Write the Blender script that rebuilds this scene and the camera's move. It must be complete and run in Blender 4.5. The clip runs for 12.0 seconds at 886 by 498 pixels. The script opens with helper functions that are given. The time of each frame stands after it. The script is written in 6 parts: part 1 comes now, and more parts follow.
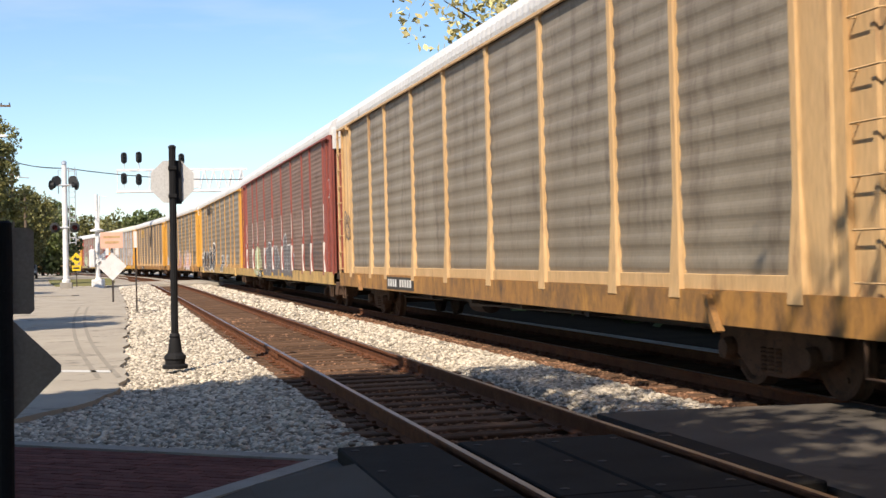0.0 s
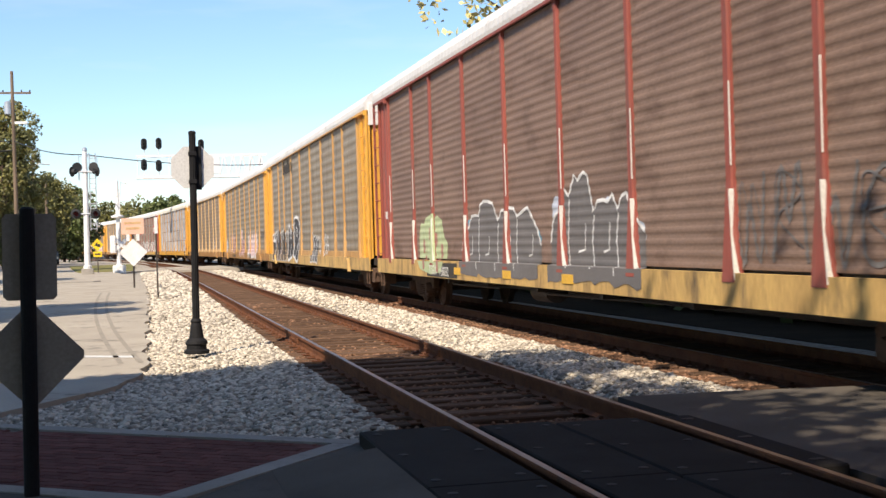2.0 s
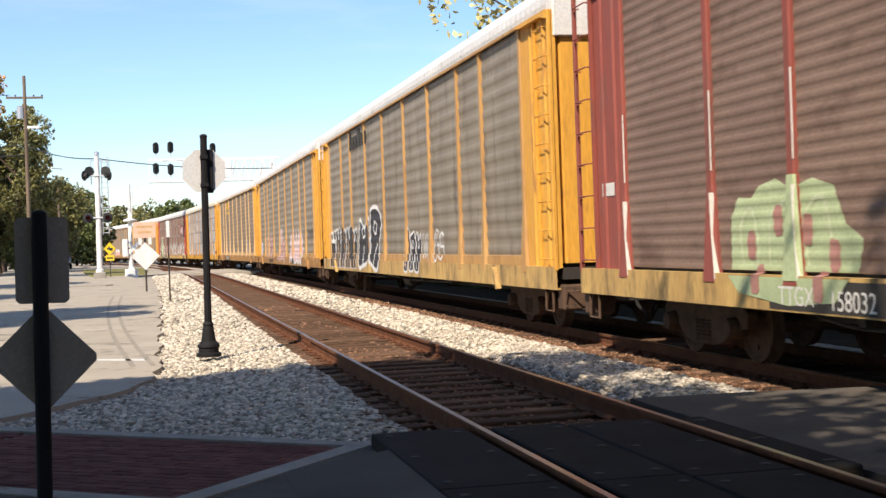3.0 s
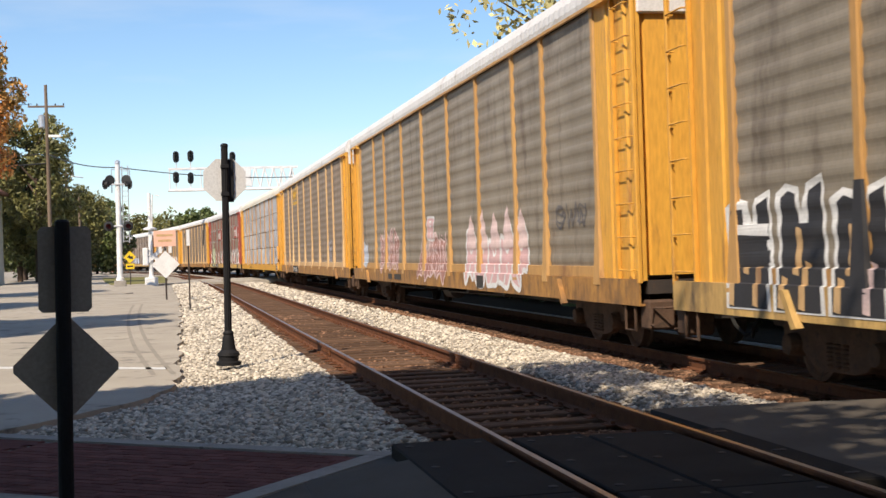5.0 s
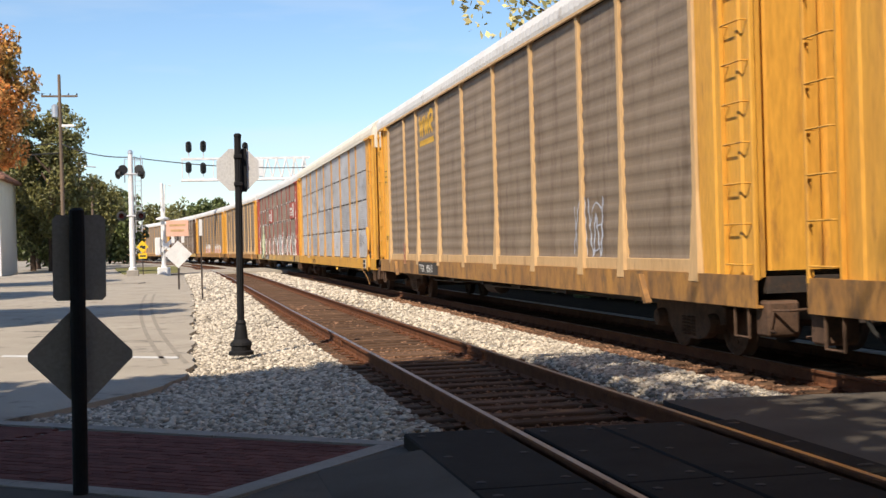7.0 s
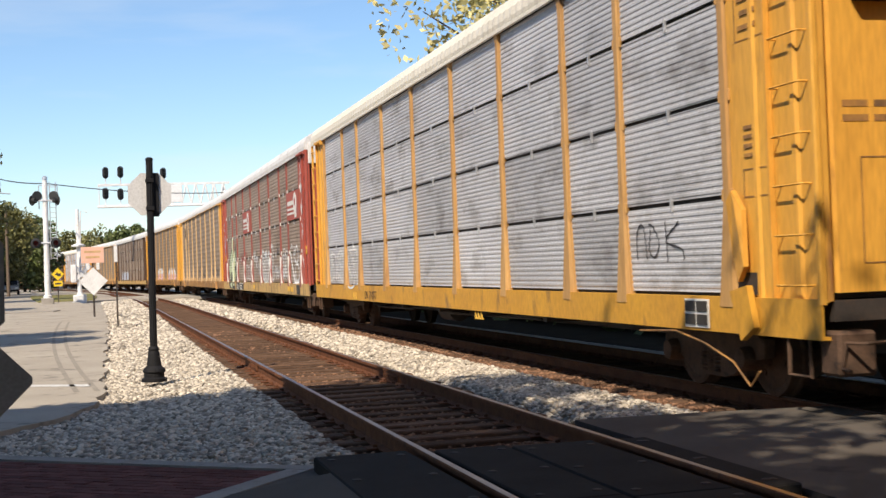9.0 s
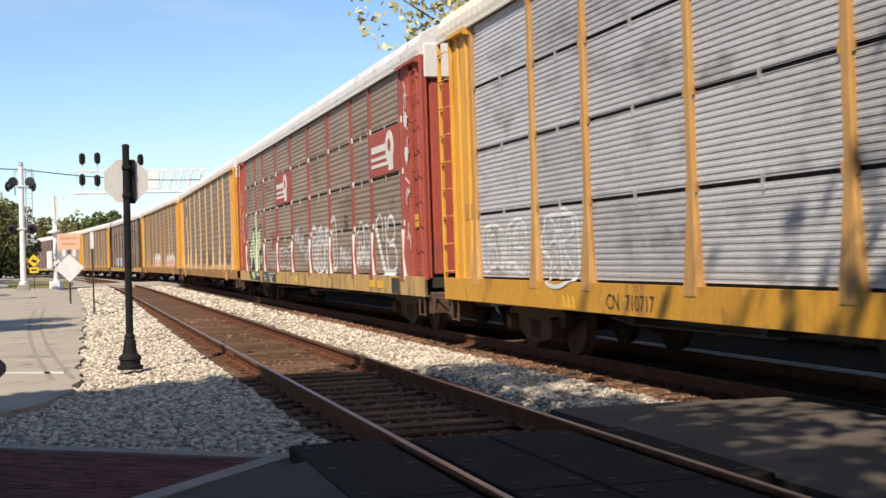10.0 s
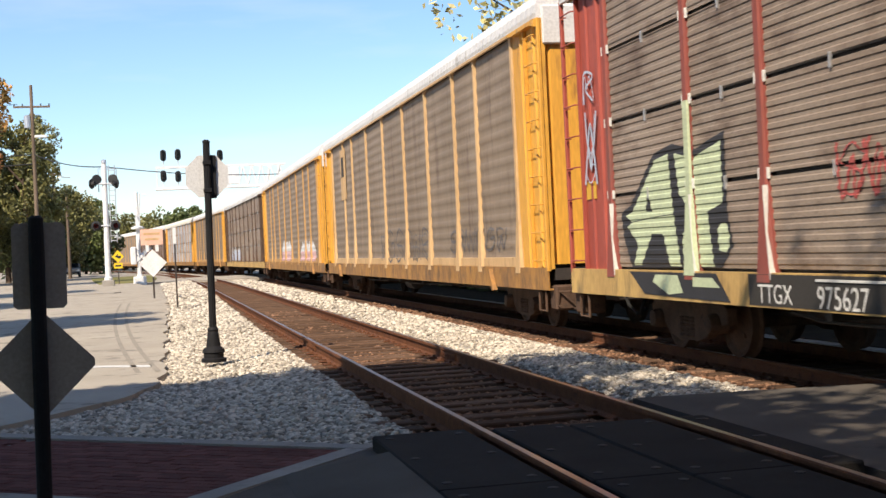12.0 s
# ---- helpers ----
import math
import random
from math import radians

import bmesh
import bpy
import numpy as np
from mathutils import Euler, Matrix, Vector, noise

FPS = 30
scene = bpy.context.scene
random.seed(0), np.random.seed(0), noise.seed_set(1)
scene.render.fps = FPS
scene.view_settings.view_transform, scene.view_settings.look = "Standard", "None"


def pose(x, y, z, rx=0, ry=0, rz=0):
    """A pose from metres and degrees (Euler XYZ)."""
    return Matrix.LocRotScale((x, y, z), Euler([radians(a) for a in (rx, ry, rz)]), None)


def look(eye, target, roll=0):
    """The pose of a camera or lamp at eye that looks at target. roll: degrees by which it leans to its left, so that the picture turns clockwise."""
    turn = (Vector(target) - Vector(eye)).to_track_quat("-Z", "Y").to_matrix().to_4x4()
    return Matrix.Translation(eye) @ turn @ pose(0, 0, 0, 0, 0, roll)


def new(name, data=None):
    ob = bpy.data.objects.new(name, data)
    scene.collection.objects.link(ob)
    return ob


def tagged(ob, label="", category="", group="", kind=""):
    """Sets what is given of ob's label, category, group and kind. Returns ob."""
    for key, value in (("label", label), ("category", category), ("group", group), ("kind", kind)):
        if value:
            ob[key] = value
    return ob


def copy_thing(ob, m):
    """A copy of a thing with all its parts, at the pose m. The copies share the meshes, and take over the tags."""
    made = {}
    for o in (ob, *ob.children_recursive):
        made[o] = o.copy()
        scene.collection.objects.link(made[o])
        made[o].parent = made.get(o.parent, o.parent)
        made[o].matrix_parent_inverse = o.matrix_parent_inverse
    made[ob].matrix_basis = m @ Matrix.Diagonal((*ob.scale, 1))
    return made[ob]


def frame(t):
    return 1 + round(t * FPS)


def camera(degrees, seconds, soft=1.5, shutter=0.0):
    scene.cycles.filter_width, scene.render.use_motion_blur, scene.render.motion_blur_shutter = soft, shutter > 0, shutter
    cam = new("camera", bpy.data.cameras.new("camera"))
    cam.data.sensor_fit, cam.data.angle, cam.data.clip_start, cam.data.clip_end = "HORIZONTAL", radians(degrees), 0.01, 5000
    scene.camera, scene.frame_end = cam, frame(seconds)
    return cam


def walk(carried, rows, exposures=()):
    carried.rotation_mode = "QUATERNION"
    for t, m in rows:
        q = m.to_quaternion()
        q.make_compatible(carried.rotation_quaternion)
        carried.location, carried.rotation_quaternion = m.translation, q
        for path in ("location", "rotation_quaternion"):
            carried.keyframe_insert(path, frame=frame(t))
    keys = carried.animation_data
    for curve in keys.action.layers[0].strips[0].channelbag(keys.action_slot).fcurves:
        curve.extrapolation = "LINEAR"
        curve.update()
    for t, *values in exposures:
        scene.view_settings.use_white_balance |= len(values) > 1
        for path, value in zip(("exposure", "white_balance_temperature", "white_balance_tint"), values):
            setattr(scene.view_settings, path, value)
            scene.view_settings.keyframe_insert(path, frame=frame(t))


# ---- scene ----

# ---------------------------------------------------------------- camera
cam = camera(37.65, 12.0, soft=1.5, shutter=0.08)
# seconds, x, z, pitch, lean, heading
PATH = [
    (0.0, -0.025, 1.468, 90.19, 1.51, -14.21),
    (0.5, -0.020, 1.469, 90.03, 1.88, -14.05),
    (1.0, -0.027, 1.470, 89.69, 2.04, -13.79),
    (1.5, -0.027, 1.464, 89.36, 2.04, -13.44),
    (2.0, -0.032, 1.465, 89.53, 1.79, -13.35),
    (2.5, -0.033, 1.468, 89.99, 1.55, -13.01),
    (3.0, -0.029, 1.460, 89.66, 2.02, -12.84),
    (5.0, -0.044, 1.467, 90.09, 1.87, -12.01),
    (5.5, -0.046, 1.469, 90.33, 1.76, -11.60),
    (6.0, -0.045, 1.467, 90.15, 1.44, -11.93),
    (6.5, -0.058, 1.467, 90.02, 1.58, -11.54),
    (8.3, 0.025, 1.428, 88.88, 1.71, -11.63),
    (8.5, 0.067, 1.437, 89.45, 1.55, -12.56),
    (9.0, 0.052, 1.432, 90.68, 2.18, -14.91),
    (9.5, 0.003, 1.450, 90.21, 1.65, -16.61),
    (10.0, 0.065, 1.438, 90.13, 1.89, -15.87),
    (10.5, 0.069, 1.451, 90.12, 1.56, -14.85),
    (11.0, 0.015, 1.434, 88.56, 3.14, -15.86),
    (11.5, 0.027, 1.440, 88.95, 2.99, -13.23),
    (12.0, 0.049, 1.433, 89.86, 2.71, -12.45),
]
walk(cam, [(t, pose(x, 0, z, rx, ry, rz)) for t, x, z, rx, ry, rz in PATH],
     exposures=[(0.0, 0.44), (2.5, 0.55), (5.5, 0.31), (6.5, 0.31), (8.5, 0.36), (9.5, 0.28), (10.5, 0.37), (12.0, 0.50)])

# ---------------------------------------------------------------- light
SUN_TO = Vector((0.62, 0.74, -1.0)).normalized()          # the way the sunlight travels
world = bpy.data.worlds.new("world")
scene.world = world
world.use_nodes = True
wn = world.node_tree
sky = wn.nodes.new("ShaderNodeTexSky")
sky.sky_type = "NISHITA"
sky.sun_disc = False
sky.sun_elevation = math.asin(-SUN_TO.z)
sky.sun_rotation = math.atan2(-SUN_TO.x, -SUN_TO.y)
sky.air_density, sky.dust_density, sky.ozone_density = 1.0, 0.1, 5.0
bg = wn.nodes["Background"]
# faint high cloud drawn out along the horizon, all round the sky
w_tc = wn.nodes.new("ShaderNodeTexCoord")
w_map = wn.nodes.new("ShaderNodeMapping")
w_map.inputs["Scale"].default_value = (1.3, 1.3, 7.5)
w_map.inputs["Location"].default_value = (0.4, 0.0, 0.25)
w_noise = wn.nodes.new("ShaderNodeTexNoise")
w_noise.inputs["Scale"].default_value = 2.6
w_noise.inputs["Detail"].default_value = 6
w_range = wn.nodes.new("ShaderNodeMapRange")
w_range.inputs["From Min"].default_value, w_range.inputs["From Max"].default_value = 0.48, 0.78
w_range.inputs["To Max"].default_value = 0.5
w_mix = wn.nodes.new("ShaderNodeMix")
w_mix.data_type = "RGBA"
w_mix.inputs[7].default_value = (5.6, 5.9, 6.2, 1)
wn.links.new(w_tc.outputs["Generated"], w_map.inputs[0])
wn.links.new(w_map.outputs[0], w_noise.inputs[0])
wn.links.new(w_noise.outputs[0], w_range.inputs[0])
wn.links.new(w_range.outputs[0], w_mix.inputs[0])
wn.links.new(sky.outputs[0], w_mix.inputs[6])
wn.links.new(w_mix.outputs[2], bg.inputs[0])
bg.inputs[1].default_value = 0.122
sun = bpy.data.lights.new("sun", "SUN")
sun.energy, sun.angle, sun.color = 5.0, radians(0.6), (1.0, 0.86, 0.69)
sun_ob = new("sun", sun)
sun_ob.matrix_world = look((-30, -30, 40), Vector((-30, -30, 40)) + SUN_TO)

# ---------------------------------------------------------------- materials
def mat(name, col, col2=None, rough=0.7, metal=0.0, scale=3.0, fine=60.0, bump=0.15, stain=None, stain_amount=0.0,
        stretch=(1, 1, 1), rnd=0.0, island=0.0, alpha_noise=0.0, spec=0.5):
    """Procedural surface: two-scale colour variation, optional stains, fine relief, object to object variation."""
    m = bpy.data.materials.new(name)
    m.use_nodes = True
    nt = m.node_tree
    N, L = nt.nodes, nt.links
    b = N["Principled BSDF"]
    b.inputs["Roughness"].default_value = rough
    b.inputs["Metallic"].default_value = metal
    b.inputs["Specular IOR Level"].default_value = spec if rough < 0.8 else 0.05
    tc = N.new("ShaderNodeTexCoord")
    mp = N.new("ShaderNodeMapping")
    mp.inputs["Scale"].default_value = stretch
    info = N.new("ShaderNodeObjectInfo")
    comb = N.new("ShaderNodeVectorMath")
    comb.operation = "SCALE"
    comb.inputs[0].default_value = (17.0, 31.0, 23.0)
    L.new(info.outputs["Random"], comb.inputs["Scale"])
    add = N.new("ShaderNodeVectorMath")
    L.new(tc.outputs["Object"], mp.inputs[0])
    L.new(mp.outputs[0], add.inputs[0])
    L.new(comb.outputs[0], add.inputs[1])
    n1 = N.new("ShaderNodeTexNoise")
    n1.inputs["Scale"].default_value = scale
    n1.inputs["Detail"].default_value = 5
    n2 = N.new("ShaderNodeTexNoise")
    n2.inputs["Scale"].default_value = fine
    n2.inputs["Detail"].default_value = 3
    L.new(add.outputs[0], n1.inputs[0])
    L.new(add.outputs[0], n2.inputs[0])
    r1 = N.new("ShaderNodeValToRGB")
    col2 = col2 or tuple(c * 0.7 for c in col)
    r1.color_ramp.elements[0].position, r1.color_ramp.elements[1].position = 0.3, 0.7
    r1.color_ramp.elements[0].color, r1.color_ramp.elements[1].color = (*col, 1), (*col2, 1)
    L.new(n1.outputs[0], r1.inputs[0])
    out = r1.outputs[0]
    mr = N.new("ShaderNodeMapRange")
    mr.inputs["To Min"].default_value, mr.inputs["To Max"].default_value = 0.7, 1.3
    L.new(n2.outputs[0], mr.inputs[0])
    mul = N.new("ShaderNodeVectorMath")
    mul.operation = "SCALE"
    L.new(out, mul.inputs[0])
    L.new(mr.outputs[0], mul.inputs["Scale"])
    out = mul.outputs[0]
    if stain:
        n3 = N.new("ShaderNodeTexNoise")
        n3.inputs["Scale"].default_value = scale * 2.3
        n3.inputs["Detail"].default_value = 7
        n3.inputs["Roughness"].default_value = 0.65
        L.new(add.outputs[0], n3.inputs[0])
        r3 = N.new("ShaderNodeMapRange")
        r3.inputs["From Min"].default_value, r3.inputs["From Max"].default_value = 0.62 - 0.25 * stain_amount, 0.72
        L.new(n3.outputs[0], r3.inputs[0])
        mx = N.new("ShaderNodeMix")
        mx.data_type = "RGBA"
        mx.inputs[7].default_value = (*stain, 1)
        L.new(r3.outputs[0], mx.inputs[0])
        L.new(out, mx.inputs[6])
        out = mx.outputs[2]
    if rnd or island:
        src = info.outputs["Random"]
        if island:
            geo = N.new("ShaderNodeNewGeometry")
            src = geo.outputs["Random Per Island"]
        mr2 = N.new("ShaderNodeMapRange")
        v = island or rnd
        mr2.inputs["To Min"].default_value, mr2.inputs["To Max"].default_value = 1 - v, 1 + v
        L.new(src, mr2.inputs[0])
        mul2 = N.new("ShaderNodeVectorMath")
        mul2.operation = "SCALE"
        L.new(out, mul2.inputs[0])
        L.new(mr2.outputs[0], mul2.inputs["Scale"])
        out = mul2.outputs[0]
    L.new(out, b.inputs["Base Color"])
    if bump:
        bp = N.new("ShaderNodeBump")
        bp.inputs["Strength"].default_value = bump
        bp.inputs["Distance"].default_value = 0.02
        L.new(n2.outputs[0], bp.inputs["Height"])
        L.new(bp.outputs[0], b.inputs["Normal"])
    return m


M = {}
def defmat(key, *a, **k):
    M[key] = mat(key, *a, **k)

UP = (1, 1, 0.18)     # streaks that run down
defmat("yellow_paint", (0.70, 0.37, 0.055), (0.60, 0.295, 0.045), rough=0.55, scale=1.2, fine=25, bump=0.08, stain=(0.22, 0.10, 0.04), stain_amount=0.15, stretch=UP)
defmat("tan_paint", (0.60, 0.40, 0.20), (0.50, 0.32, 0.15), rough=0.6, scale=1.5, fine=25, bump=0.08, stain=(0.25, 0.14, 0.07), stain_amount=0.2, stretch=UP)
defmat("amber_paint", (0.50, 0.29, 0.10), (0.41, 0.225, 0.075), rough=0.55, scale=1.5, fine=25, bump=0.08, stain=(0.24, 0.12, 0.05), stain_amount=0.2, stretch=UP)
defmat("sill_yellow", (0.43, 0.215, 0.05), (0.28, 0.14, 0.045), rough=0.7, scale=1.6, fine=20, bump=0.1, stain=(0.08, 0.05, 0.032), stain_amount=0.75, stretch=(1, 1, 0.5))
defmat("sill_silver", (0.60, 0.31, 0.03), (0.50, 0.25, 0.03), rough=0.6, scale=1.0, fine=20, bump=0.08, stain=(0.15, 0.08, 0.04), stain_amount=0.2, stretch=(1, 1, 0.5))
defmat("sill_patchy", (0.58, 0.38, 0.13), (0.40, 0.25, 0.09), rough=0.75, scale=1.1, fine=20, bump=0.1, stain=(0.05, 0.04, 0.035), stain_amount=0.5, stretch=(1, 1, 0.35))
defmat("red_paint", (0.38, 0.078, 0.052), (0.30, 0.06, 0.042), rough=0.6, scale=1.3, fine=25, bump=0.08, stain=(0.20, 0.06, 0.05), stain_amount=0.15, stretch=UP)
defmat("dull_red", (0.29, 0.072, 0.052), (0.23, 0.058, 0.044), rough=0.65, scale=1.6, fine=25, bump=0.08, stain=(0.16, 0.075, 0.06), stain_amount=0.3, stretch=UP)
defmat("silver_panel", (0.53, 0.535, 0.56), (0.43, 0.435, 0.46), rough=0.5, metal=0.2, scale=0.9, fine=40, bump=0.1, stain=(0.24, 0.23, 0.23), stain_amount=0.4, stretch=(1, 0.5, 1), rnd=0.18)
defmat("grey_panel", (0.30, 0.258, 0.20), (0.23, 0.195, 0.148), rough=0.55, metal=0.2, scale=0.9, fine=40, bump=0.1, stain=(0.14, 0.11, 0.085), stain_amount=0.4, stretch=(1, 1.2, 0.25), rnd=0.05)
defmat("brown_panel", (0.33, 0.262, 0.205), (0.245, 0.187, 0.142), rough=0.6, metal=0.1, scale=0.9, fine=40, bump=0.1, stain=(0.13, 0.085, 0.06), stain_amount=0.35, stretch=(1, 0.4, 1), rnd=0.05)
defmat("umber_panel", (0.28, 0.215, 0.155), (0.205, 0.155, 0.11), rough=0.6, metal=0.1, scale=0.9, fine=40, bump=0.1, stain=(0.14, 0.095, 0.065), stain_amount=0.4, stretch=(1, 1.2, 0.25), rnd=0.05)
defmat("rust_panel", (0.24, 0.16, 0.122), (0.175, 0.112, 0.086), rough=0.65, metal=0.1, scale=0.9, fine=40, bump=0.1, stain=(0.12, 0.07, 0.05), stain_amount=0.35, stretch=(1, 0.4, 1), rnd=0.04)
defmat("roof_metal", (0.74, 0.73, 0.71), (0.64, 0.63, 0.61), rough=0.5, metal=0.1, scale=0.8, fine=30, bump=0.06, stain=(0.4, 0.37, 0.33), stain_amount=0.1)
defmat("roof_cream", (0.74, 0.70, 0.60), (0.66, 0.62, 0.52), rough=0.5, scale=0.8, fine=30, bump=0.06, stain=(0.5, 0.45, 0.38), stain_amount=0.1)
defmat("dark_steel", (0.035, 0.03, 0.028), (0.055, 0.042, 0.035), rough=0.75, metal=0.2, scale=3, fine=30, bump=0.15, stain=(0.09, 0.05, 0.03), stain_amount=0.3)
defmat("cast_iron", (0.135, 0.085, 0.06), (0.085, 0.055, 0.04), rough=0.8, metal=0.2, scale=4, fine=40, bump=0.2, stain=(0.05, 0.04, 0.035), stain_amount=0.3)
defmat("rust", (0.17, 0.075, 0.04), (0.11, 0.048, 0.028), rough=0.85, metal=0.1, scale=4, fine=60, bump=0.25, stain=(0.07, 0.04, 0.03), stain_amount=0.3)
defmat("rail_head", (0.36, 0.31, 0.28), (0.26, 0.20, 0.17), rough=0.35, metal=0.9, scale=2, fine=60, bump=0.05)
defmat("tie_wood", (0.13, 0.08, 0.052), (0.08, 0.05, 0.035), rough=0.9, scale=5, fine=40, bump=0.4, stain=(0.24, 0.15, 0.10), stain_amount=0.3, stretch=(0.3, 3, 3), rnd=0.25)
defmat("gravel", (0.42, 0.385, 0.33), (0.28, 0.25, 0.21), rough=0.9, scale=5, fine=55, bump=0.9, stain=(0.15, 0.13, 0.11), stain_amount=0.3)
defmat("stone", (0.54, 0.48, 0.395), (0.37, 0.33, 0.27), rough=0.9, scale=14, fine=70, bump=0.2, island=0.55)
defmat("rusty_stone", (0.26, 0.15, 0.095), (0.17, 0.095, 0.06), rough=0.9, scale=14, fine=70, bump=0.2, island=0.5)
defmat("rusty_ground", (0.15, 0.085, 0.052), (0.10, 0.058, 0.038), rough=0.95, scale=5, fine=55, bump=0.7)
defmat("asphalt", (0.40, 0.36, 0.30), (0.33, 0.295, 0.245), rough=0.9, scale=0.7, fine=110, bump=0.25, stain=(0.12, 0.11, 0.10), stain_amount=0.2)
defmat("new_asphalt", (0.13, 0.114, 0.098), (0.085, 0.075, 0.065), rough=0.88, scale=0.9, fine=120, bump=0.3, stain=(0.07, 0.065, 0.06), stain_amount=0.15)
defmat("concrete", (0.34, 0.31, 0.275), (0.27, 0.25, 0.22), rough=0.85, scale=2, fine=70, bump=0.15, stain=(0.2, 0.18, 0.16), stain_amount=0.2)
defmat("panel_concrete", (0.036, 0.033, 0.03), (0.025, 0.023, 0.021), rough=0.85, scale=2, fine=70, bump=0.2, stain=(0.03, 0.027, 0.025), stain_amount=0.3)
defmat("brick_paver", (0.15, 0.062, 0.052), (0.11, 0.046, 0.04), rough=0.85, scale=6, fine=70, bump=0.25, rnd=0.25)
defmat("mortar", (0.20, 0.17, 0.15), (0.15, 0.13, 0.115), rough=0.9, scale=5, fine=80, bump=0.3)
defmat("white_line", (0.70, 0.69, 0.66), (0.55, 0.54, 0.51), rough=0.7, scale=4, fine=60, bump=0.15, stain=(0.3, 0.28, 0.26), stain_amount=0.2)
defmat("black_pole", (0.012, 0.012, 0.013), (0.018, 0.018, 0.02), rough=0.65, spec=0.15, scale=3, fine=40, bump=0.05)
defmat("sign_back", (0.62, 0.62, 0.62), (0.56, 0.56, 0.56), rough=0.6, metal=0.0, scale=3, fine=40, bump=0.04)
defmat("dark_sign_back", (0.36, 0.30, 0.25), (0.30, 0.25, 0.21), rough=0.6, metal=0.1, scale=3, fine=40, bump=0.04)
defmat("white_paint", (0.78, 0.78, 0.77), (0.66, 0.66, 0.65), rough=0.5, scale=3, fine=40, bump=0.05, stain=(0.45, 0.42, 0.38), stain_amount=0.1)
defmat("aluminium", (0.62, 0.63, 0.65), (0.5, 0.51, 0.53), rough=0.4, metal=0.7, scale=3, fine=40, bump=0.05)
defmat("orange_sign", (0.80, 0.48, 0.36), (0.72, 0.42, 0.31), rough=0.5, scale=3, fine=40, bump=0.03)
defmat("yellow_sign", (0.80, 0.55, 0.02), (0.72, 0.48, 0.02), rough=0.45, scale=3, fine=40, bump=0.03)
defmat("black", (0.015, 0.015, 0.016), (0.022, 0.022, 0.023), rough=0.6, scale=3, fine=40, bump=0.05)
defmat("tyre_mark", (0.25, 0.225, 0.19), (0.31, 0.28, 0.235), rough=0.9, scale=3, fine=80, bump=0.1)
# dark colour that stands in for the shade seen under the train
defmat("strip_dark", (0.06, 0.045, 0.03), (0.04, 0.032, 0.022), rough=0.95, scale=1.5, fine=30, bump=0.5)
defmat("lens_red", (0.10, 0.012, 0.012), (0.08, 0.01, 0.01), rough=0.15, scale=3, fine=40, bump=0.0)
defmat("lens_dark", (0.06, 0.06, 0.065), (0.05, 0.05, 0.055), rough=0.12, scale=3, fine=40, bump=0.0)
defmat("bark", (0.11, 0.08, 0.06), (0.07, 0.05, 0.04), rough=0.95, scale=4, fine=30, bump=0.5, stretch=(1, 1, 0.25))
defmat("leaf_green", (0.11, 0.135, 0.035), (0.055, 0.075, 0.02), rough=0.6, scale=0.6, fine=9, bump=0.0, island=0.5)
defmat("leaf_olive", (0.21, 0.19, 0.055), (0.10, 0.105, 0.032), rough=0.6, scale=0.5, fine=9, bump=0.0, island=0.5)
defmat("leaf_orange", (0.78, 0.30, 0.08), (0.30, 0.21, 0.05), rough=0.6, scale=0.45, fine=6, bump=0.0, island=0.45)
defmat("leaf_yellow", (0.62, 0.52, 0.22), (0.36, 0.34, 0.14), rough=0.6, scale=0.5, fine=7, bump=0.0, island=0.4)
defmat("grass", (0.16, 0.17, 0.06), (0.22, 0.19, 0.09), rough=0.95, scale=0.3, fine=20, bump=0.6)
defmat("wood_pole", (0.20, 0.15, 0.11), (0.13, 0.10, 0.075), rough=0.9, scale=3, fine=30, bump=0.3, stretch=(1, 1, 0.1))
defmat("siding", (0.72, 0.68, 0.56), (0.64, 0.60, 0.49), rough=0.7, scale=1, fine=30, bump=0.05)
defmat("shingle", (0.24, 0.13, 0.095), (0.17, 0.095, 0.07), rough=0.9, scale=2, fine=20, bump=0.2, rnd=0.2)
defmat("glass_dark", (0.02, 0.024, 0.03), (0.03, 0.034, 0.04), rough=0.06, scale=2, fine=10, bump=0.0)
defmat("car_paint", (0.55, 0.53, 0.50), (0.5, 0.48, 0.45), rough=0.25, metal=0.4, scale=1, fine=20, bump=0.0)
defmat("rubber", (0.02, 0.02, 0.02), (0.03, 0.03, 0.03), rough=0.85, scale=6, fine=40, bump=0.1)
defmat("lamp_lens", (0.85, 0.85, 0.82), (0.75, 0.75, 0.72), rough=0.2, scale=3, fine=20, bump=0.0)
defmat("brown_wall", (0.13, 0.10, 0.08), (0.10, 0.08, 0.065), rough=0.9, scale=1, fine=30, bump=0.2)
for key, c in (("spray_white", (0.72, 0.72, 0.72)), ("spray_black", (0.03, 0.03, 0.035)), ("spray_pink", (0.66, 0.42, 0.42)),
               ("spray_blue", (0.10, 0.33, 0.50)), ("spray_green", (0.46, 0.56, 0.24)), ("spray_grey", (0.15, 0.14, 0.14)),
               ("spray_red", (0.42, 0.09, 0.08)), ("spray_paleblue", (0.50, 0.55, 0.66)), ("spray_yellow", (0.72, 0.42, 0.05)),
               ("spray_palegreen", (0.44, 0.52, 0.30)), ("spray_lime", (0.53, 0.60, 0.39)), ("spray_brick", (0.40, 0.20, 0.17)), ("spray_rose", (0.72, 0.55, 0.53)), ("stencil_white", (0.7, 0.69, 0.66)), ("stencil_black", (0.04, 0.035, 0.03))):
    defmat(key, c, tuple(v * 0.82 for v in c), rough=0.7, scale=2.5, fine=30, bump=0.05)

